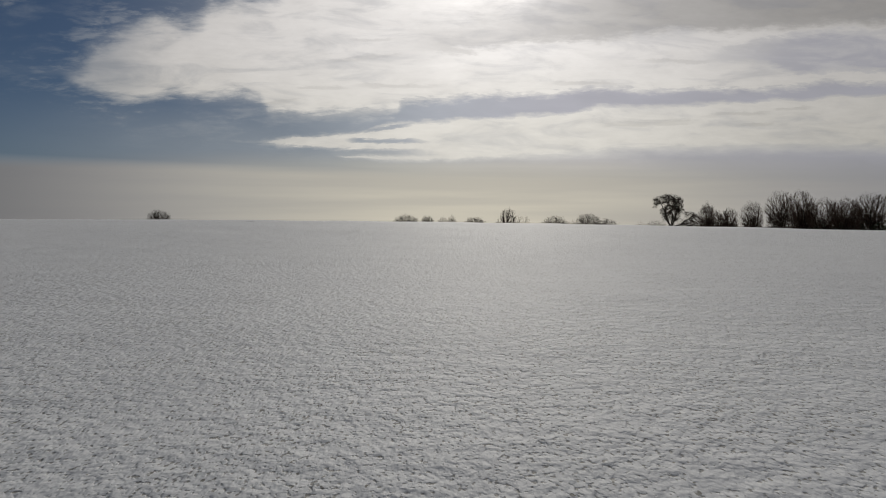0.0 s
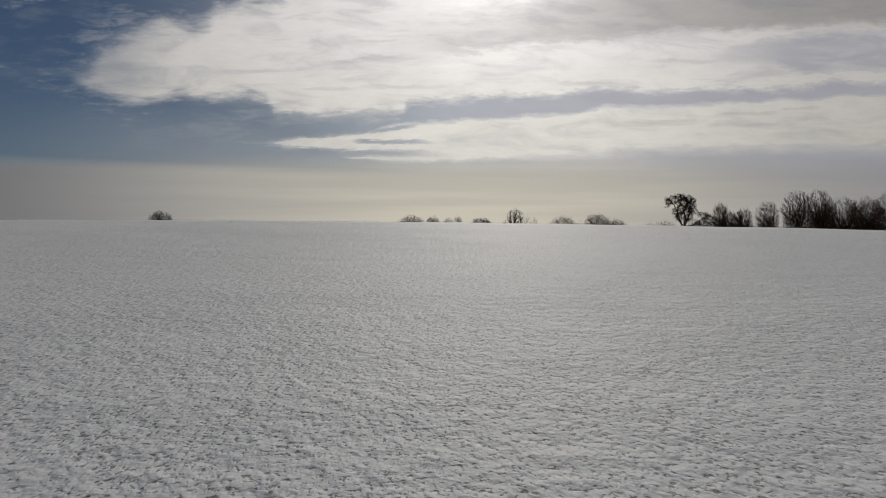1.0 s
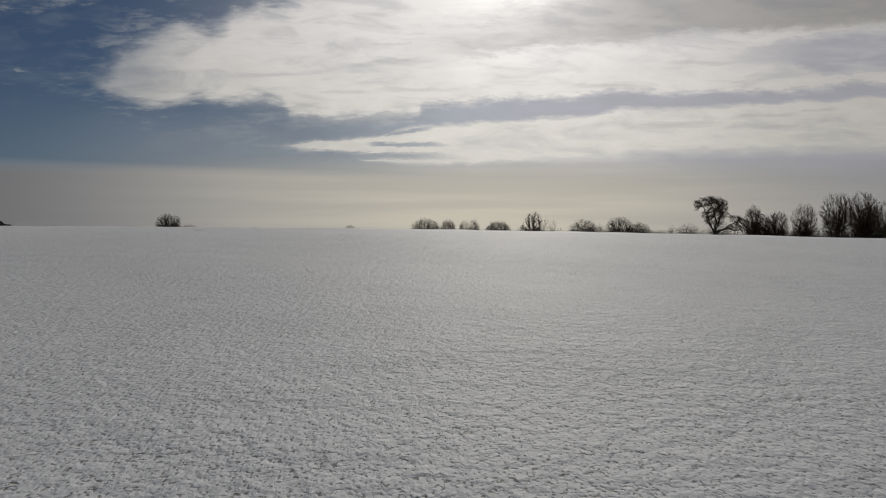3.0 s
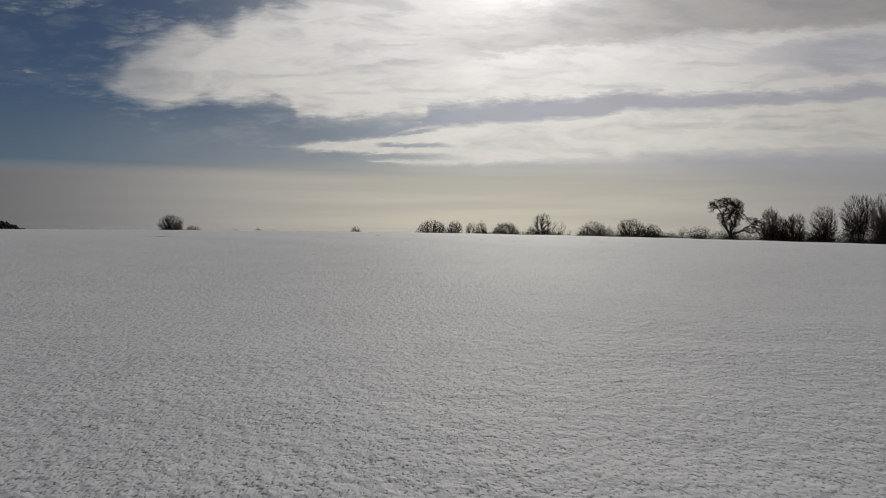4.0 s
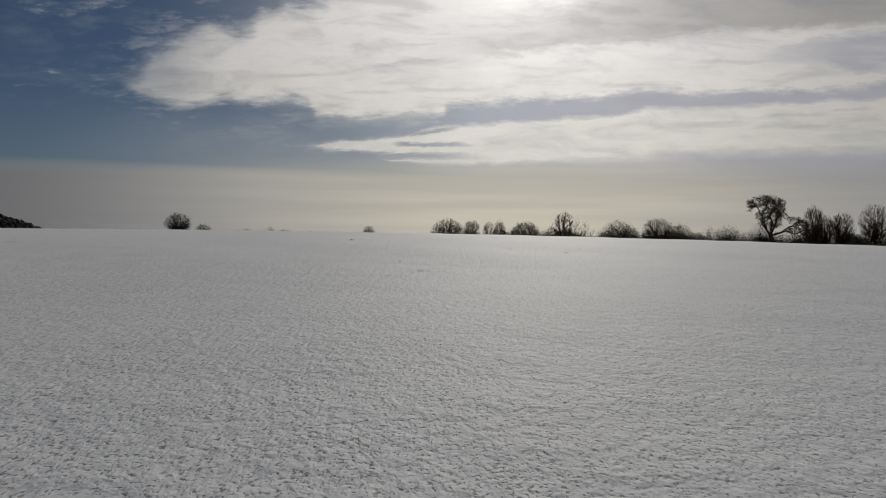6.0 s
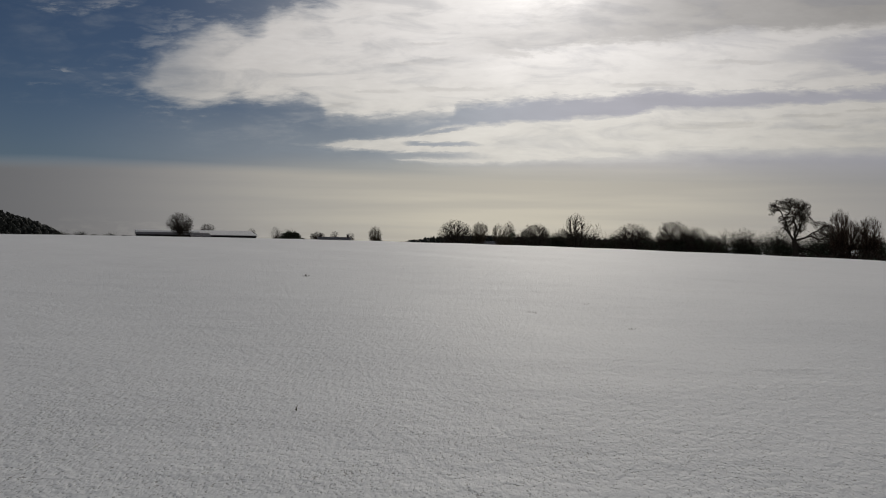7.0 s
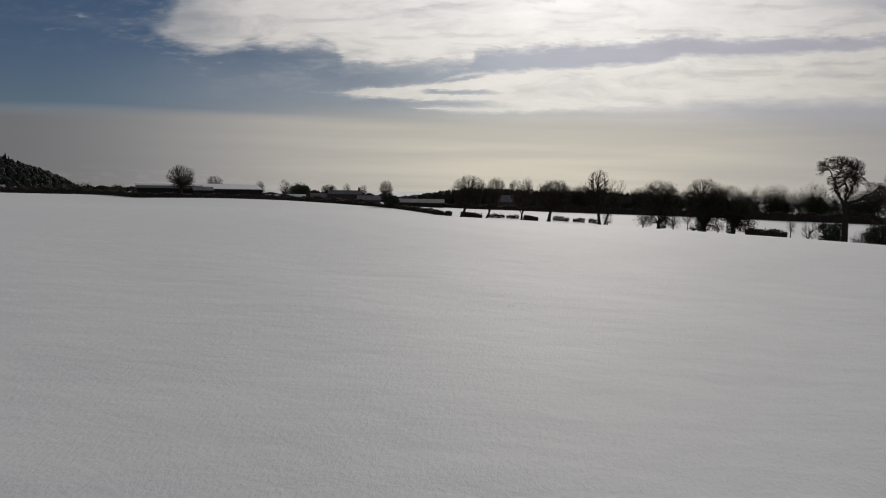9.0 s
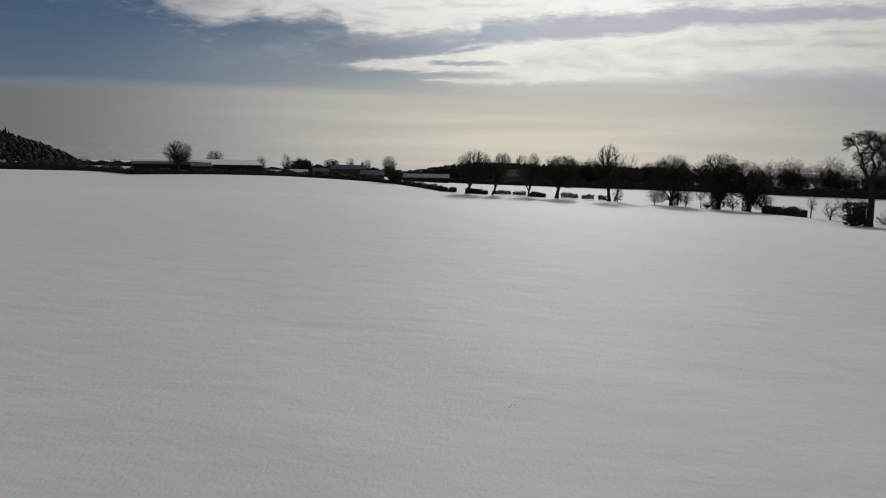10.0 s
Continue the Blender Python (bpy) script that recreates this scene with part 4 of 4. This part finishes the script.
def evergreen_mass(name, label, category, spots, mat, lumpy_share, seed):
    rng = np.random.default_rng(seed)
    verts, faces = [], []
    for x, y, h, w in spots:
        v, f = spired(rng, x, y, gz(x, y) - 0.3, h, w, 4, rng.uniform() < lumpy_share)
        o = len(verts)
        verts += v
        faces += [tuple(i + o for i in q) for q in f]
    ob = new(name, mesh_of(name, verts, faces, mat, False))
    return tagged(ob, label, category, kind="stuff")


def distance_woods():
    r = random.Random(5)
    spots = []
    for i in range(620):
        x = r.uniform(-70, 85)
        y = 395 + r.uniform(0, 70) - 0.10 * x
        rise = min(1.0, max(0.15, (x + 72) / 45))
        spots.append((x, y, (7.9 + r.uniform(-0.8, 0.8)) * rise + 1.5, r.uniform(1.8, 2.8)))
    evergreen_mass("conifer_wood", "dense dark conifer plantation beyond the fields", "conifer wood", spots, CONIFER, 0.75, 8)
    spots = []
    for i in range(5600):
        along, across = r.uniform(-0.4, 1.04) * 150, r.uniform(-1.05, 0.75) * 110
        x, y = -452 + 0.87 * along - 0.5 * across, 433 + 0.5 * along + 0.87 * across
        if (along / 150) ** 2 + (across / 110) ** 2 > 1.05:
            continue
        spots.append((x, y, r.uniform(3.6, 6.4), r.uniform(1.5, 2.7)))
    spots += [(-343.5, 470, 10.5, 1.8), (-342.0, 471, 9.0, 1.5), (-345.0, 470.5, 8.5, 1.4)]
    evergreen_mass("hill_wood", "dark wooded hillside with snow dusted through the trees", "wooded hill", spots, HILLWOOD, 0.65, 9)


far_trees()
distance_woods()


# ---- the farm ----
def shell(bm, prof, half, thick):
    """A bent plate along x: its upper profile as (y, z) points, with thickness downwards."""
    rows = []
    for x in (-half, half):
        rows.append(([bm.verts.new((x, a, b)) for a, b in prof], [bm.verts.new((x, a, b - thick)) for a, b in prof]))
    (t0, l0), (t1, l1) = rows
    for i in range(len(prof) - 1):
        bm.faces.new((t0[i], t1[i], t1[i + 1], t0[i + 1]))
        bm.faces.new((l0[i], l0[i + 1], l1[i + 1], l1[i]))
        bm.faces.new((t0[i], t0[i + 1], l0[i + 1], l0[i]))
        bm.faces.new((t1[i], l1[i], l1[i + 1], t1[i + 1]))
    for i in (0, -1):
        bm.faces.new((t0[i], l0[i], l1[i], t1[i]))
    bmesh.ops.recalc_face_normals(bm, faces=bm.faces[:])


def box(bm, x0, y0, z0, x1, y1, z1):
    bmesh.ops.create_cube(bm, size=1.0, matrix=Matrix.Translation(((x0 + x1) / 2, (y0 + y1) / 2, (z0 + z1) / 2)) @ Matrix.Diagonal((x1 - x0, y1 - y0, z1 - z0, 1)))


def roof_profile(width, eave, ridge, curved):
    """Points (y, z) across a roof, from the near eave to the far one."""
    if not curved:
        return [(-width / 2 - 0.3, eave - 0.1), (0, ridge), (width / 2 + 0.3, eave - 0.1)]
    pts = []
    for i in range(9):
        a = math.pi * i / 8
        pts.append((-math.cos(a) * (width / 2 + 0.15), eave + (ridge - eave) * math.sin(a) ** 0.8))
    return pts


def farm_building(name, label, x, y, turn, length, width, eave, ridge, wall_mat, roof_mat, curved=False, snow=0.10, chimneys=(), sink=0.4):
    ob = thing(name, label, "farm building", (x, y, gz(x, y) - sink), turn, "farm buildings")
    half = length / 2
    for y0, y1 in ((-width / 2, -width / 2 + 0.25), (width / 2 - 0.25, width / 2)):
        bm = bmesh.new()
        box(bm, -half + 0.25, y0, -0.5, half - 0.25, y1, eave)
        part("wall", bm, wall_mat, ob)
    prof = roof_profile(width, eave, ridge, curved)
    for end in (-1, 1):
        bm = bmesh.new()
        inner = [(p[0] * 0.97, p[1] - 0.05) for p in prof]
        outline = [(-width / 2, -0.5), *inner, (width / 2, -0.5)]
        f = bm.faces.new([bm.verts.new((end * half, a, b)) for a, b in outline])
        new_geo = bmesh.ops.extrude_face_region(bm, geom=[f])
        bmesh.ops.translate(bm, verts=[e for e in new_geo["geom"] if isinstance(e, bmesh.types.BMVert)], vec=(-end * 0.25, 0, 0))
        bmesh.ops.recalc_face_normals(bm, faces=bm.faces[:])
        part("gable", bm, wall_mat, ob)
    bm, cap = bmesh.new(), bmesh.new()
    shell(bm, [(a, b + 0.06) for a, b in prof], half + 0.35, 0.10)
    shell(cap, [(a * 0.985, b + 0.07 + snow) for a, b in prof], half + 0.30, snow)
    roof = part("roof", bm, roof_mat, ob)
    part("roof_snow", cap, ROOF_SNOW if roof_mat is SHEET else THIN_SNOW, roof, "layer of snow on the roof" if roof_mat is SHEET else "thin patchy snow on the roof")
    for cx in chimneys:
        bm = bmesh.new()
        box(bm, cx - 0.45, -0.4, ridge - 0.8, cx + 0.45, 0.4, ridge + 1.1)
        box(bm, cx - 0.55, -0.5, ridge + 1.1, cx + 0.55, 0.5, ridge + 1.25)
        stack = part("chimney", bm, BRICK, ob, "brick chimney stack with pots")
        for px in (-0.2, 0.2):
            pot = bmesh.new()
            bmesh.ops.create_cone(pot, cap_ends=True, segments=8, radius1=0.13, radius2=0.10, depth=0.4, matrix=Matrix.Translation((cx + px, 0, ridge + 1.45)))
            part("chimney_pot", pot, BRICK, stack)
    return ob


def farm():
    farm_building("barn", "long black-boarded barn with a rounded snowy roof", -112.6, 254.6, 30.0, 19.0, 11.0, 2.7, 4.2, BOARDS, SHEET, curved=True)
    farm_building("barn", "black-boarded barn with a pitched snowy roof", -96.4, 264.4, 40.0, 18.6, 12.0, 3.0, 4.5, BOARDS, SHEET)
    farm_building("lean_to_shed", "low open-fronted shed with a snowy roof against a barn", -101.0, 254.2, 38.0, 6.0, 5.0, 2.2, 3.2, BOARDS, SLATE)
    farm_building("farmhouse", "dark brick farmhouse with a snowy roof and chimneys", -75.6, 340.2, 14.0, 14.5, 7.0, 4.1, 5.7, BRICK, SLATE, chimneys=(-6.4, 6.2), snow=0.06)
    farm_building("outbuilding", "low outbuilding with a snow-covered roof beside the farmhouse", -63.8, 336.0, 12.0, 10.0, 8.0, 2.2, 3.9, BRICK, SLATE)
    farm_building("outbuilding", "small shed with a snowy roof in the farmyard", -86.5, 336.0, 16.0, 6.5, 6.0, 2.4, 3.8, BRICK, SLATE)
    farm_building("cart_shed", "long low shed with a snowy roof by the conifer wood", -40.0, 332.4, 6.0, 19.0, 9.0, 2.2, 3.6, BOARDS, SLATE)
    farm_building("outbuilding", "dim snow-dusted shed at the edge of the conifer wood", -4.1, 384.0, 8.0, 8.6, 8.0, 3.4, 6.6, BRICK, SLATE)
    farm_building("field_shed", "small shed with a bright snowy roof by a bush", -90.6, 318.0, 14.0, 7.0, 6.0, 1.0, 3.0, BOARDS, SHEET)
    farm_building("field_shed", "low shed with a snowy roof among bushes", -101.0, 318.0, 18.0, 6.0, 5.0, 0.8, 2.4, BOARDS, SHEET)

    def lone(name, text, x, y, h, w, seed, r0=0.3, fork=0.3, mat=None, ivy=(), **how):
        bare_tree(name, text, x, y, [(0, 0, h * 0.64, w, h * 0.37), (0.15 * w, 0, h * 0.42, w * 0.85, h * 0.26)], r0, h * fork, seed, "trees round the farm",
                  twig_mat=mat, ivy=ivy, **{"limbs": 6, "points": 320, "twigs": 13, **how})

    lone("ash_tree", "round-crowned leafless tree standing before a barn", -102.6, 243.5, 9.5, 4.4, 201, 0.34, 0.22, **DOME)
    lone("oak_tree", "domed leafless tree rising behind the barns", -128.0, 322.0, 9.6, 3.8, 202, fork=0.4, **{**DOME, "twig_r": 0.05, "points": 700})
    lone("willow_tree", "bushy leafless willow beside the farm buildings", -91.8, 324.4, 8.2, 5.0, 203, 0.3, 0.12, WILLOW, ((0, 0, 3.8, 4.4, 3.0, 3400), (2.6, 0, 4.6, 2.4, 2.2, 900)), leaf=0.26)
    lone("ash_tree", "leafless tree at the side of a bushy willow", -98.2, 325.0, 9.0, 2.6, 204)
    lone("ash_tree", "slender leafless tree near the barn's end", -110.6, 328.9, 8.2, 2.4, 205)
    lone("oak_tree", "domed leafless tree beside the farmhouse", -90.6, 367.4, 7.8, 4.2, 206, **DOME)
    lone("ash_tree", "leafless tree behind the farmhouse roof", -89.7, 398.7, 8.8, 2.6, 207)
    lone("ash_tree", "leafless tree behind the farmhouse chimney", -81.1, 400.8, 8.6, 2.4, 208)
    lone("poplar_tree", "upright leafless poplar with brush-like twigs", -44.9, 277.0, 9.7, 2.7, 209, 0.24, 0.14, WILLOW, **BRUSH)
    lone("yew_bush", "round black evergreen bush beside a poplar", -42.4, 276.0, 4.4, 2.6, 210, 0.16, 0.1, None, ((0, 0, 2.2, 2.5, 2.2, 3600),))
    for i, (x, y, h, w) in enumerate(((-187.3, 321.8, 6.4, 4.4), (-196.0, 322.0, 6.0, 4.8), (-175.0, 322.0, 4.6, 4.2), (-181.6, 336.9, 5.6, 4.0),
                                      (-168.0, 330.0, 4.4, 3.4), (-160.0, 330.0, 4.0, 3.2), (-104.5, 322.0, 3.4, 2.6), (-86.0, 352.0, 5.0, 3.4))):
        lone("hawthorn_shrub", "dark leafless bush among the far hedges", x, y, h, w, 220 + i, 0.12, 0.1, None, ((0, 0, h * 0.4, w * 0.8, h * 0.42, 1000),), points=120, twigs=12, twig_r=0.04)


farm()


# ---- stalks that stand out of the snow ----
def tuft(x, y, blades, height, spread, seed, text="few dead grass blades poking through the snow"):
    r = random.Random(seed)
    ob = thing("grass_tuft", text, "grass tuft", (x, y, gz(x, y)), 0.0, "dead tufts in the snow")
    segs = []
    for i in range(blades):
        p = Vector((r.gauss(0, spread), r.gauss(0, spread), -0.02))
        d = Vector((r.gauss(0, 0.45), r.gauss(0, 0.45), 1)).normalized()
        h = height * r.uniform(0.6, 1.2)
        q = p + d * h * 0.6
        e = q + (d + Vector((r.gauss(0, 0.6), r.gauss(0, 0.6), -0.2))).normalized() * h * 0.5
        segs += [(*p, *q, 0.0030, 0.0025), (*q, *e, 0.0025, 0.0008)]
    v, f = tubes(segs, 3)
    child("grass_blade", mesh_of("grass_blade", v, f, STALK), ob)["kind"] = "stuff"


def stubble():
    tuft(-1.23, 25.64, 2, 0.035, 0.004, 1)
    tuft(-1.16, 26.30, 5, 0.045, 0.02, 2)
    tuft(-1.30, 26.28, 4, 0.035, 0.02, 3)
    tuft(-2.00, 27.18, 2, 0.06, 0.006, 4)
    tuft(-1.78, 37.31, 3, 0.045, 0.008, 6)
    tuft(0.12, 24.68, 7, 0.02, 0.02, 7)
    tuft(-4.54, 47.09, 16, 0.06, 0.04, 5, "small clump of dead grass in the snow")
    strip = "sparse strip of dead grass stalks showing through the snow"
    for i, (x, y) in enumerate(((-16.6, 39.7), (-16.0, 40.2), (-12.3, 41.9), (-11.9, 42.4), (-9.4, 39.4), (-5.8, 49.7), (-5.8, 50.3), (-3.6, 30.7))):
        tuft(x, y, 22 if i < 4 else 9, 0.03, 0.22 if i < 4 else 0.10, 80 + i, strip)
    for i, (x, y) in enumerate(((-11.6, 41.2), (-10.9, 40.8), (-8.7, 38.1), (-3.2, 40.5), (-1.3, 35.7), (-3.4, 42.0), (-1.0, 42.4), (0.0, 42.4), (0.9, 43.5), (1.15, 41.2),
                                (-0.2, 58.95), (2.58, 59.7), (0.0, 61.1), (3.57, 61.5), (2.5, 59.9), (2.46, 59.5), (2.0, 58.7), (2.48, 61.7), (-5.9, 59.6), (-3.3, 56.8),
                                (-4.1, 49.5), (-2.9, 50.1), (2.9, 57.6), (3.4, 57.9), (3.1, 58.3), (4.1, 57.4))):
        tuft(x, y, 4, 0.028, 0.04, 40 + i)


stubble()
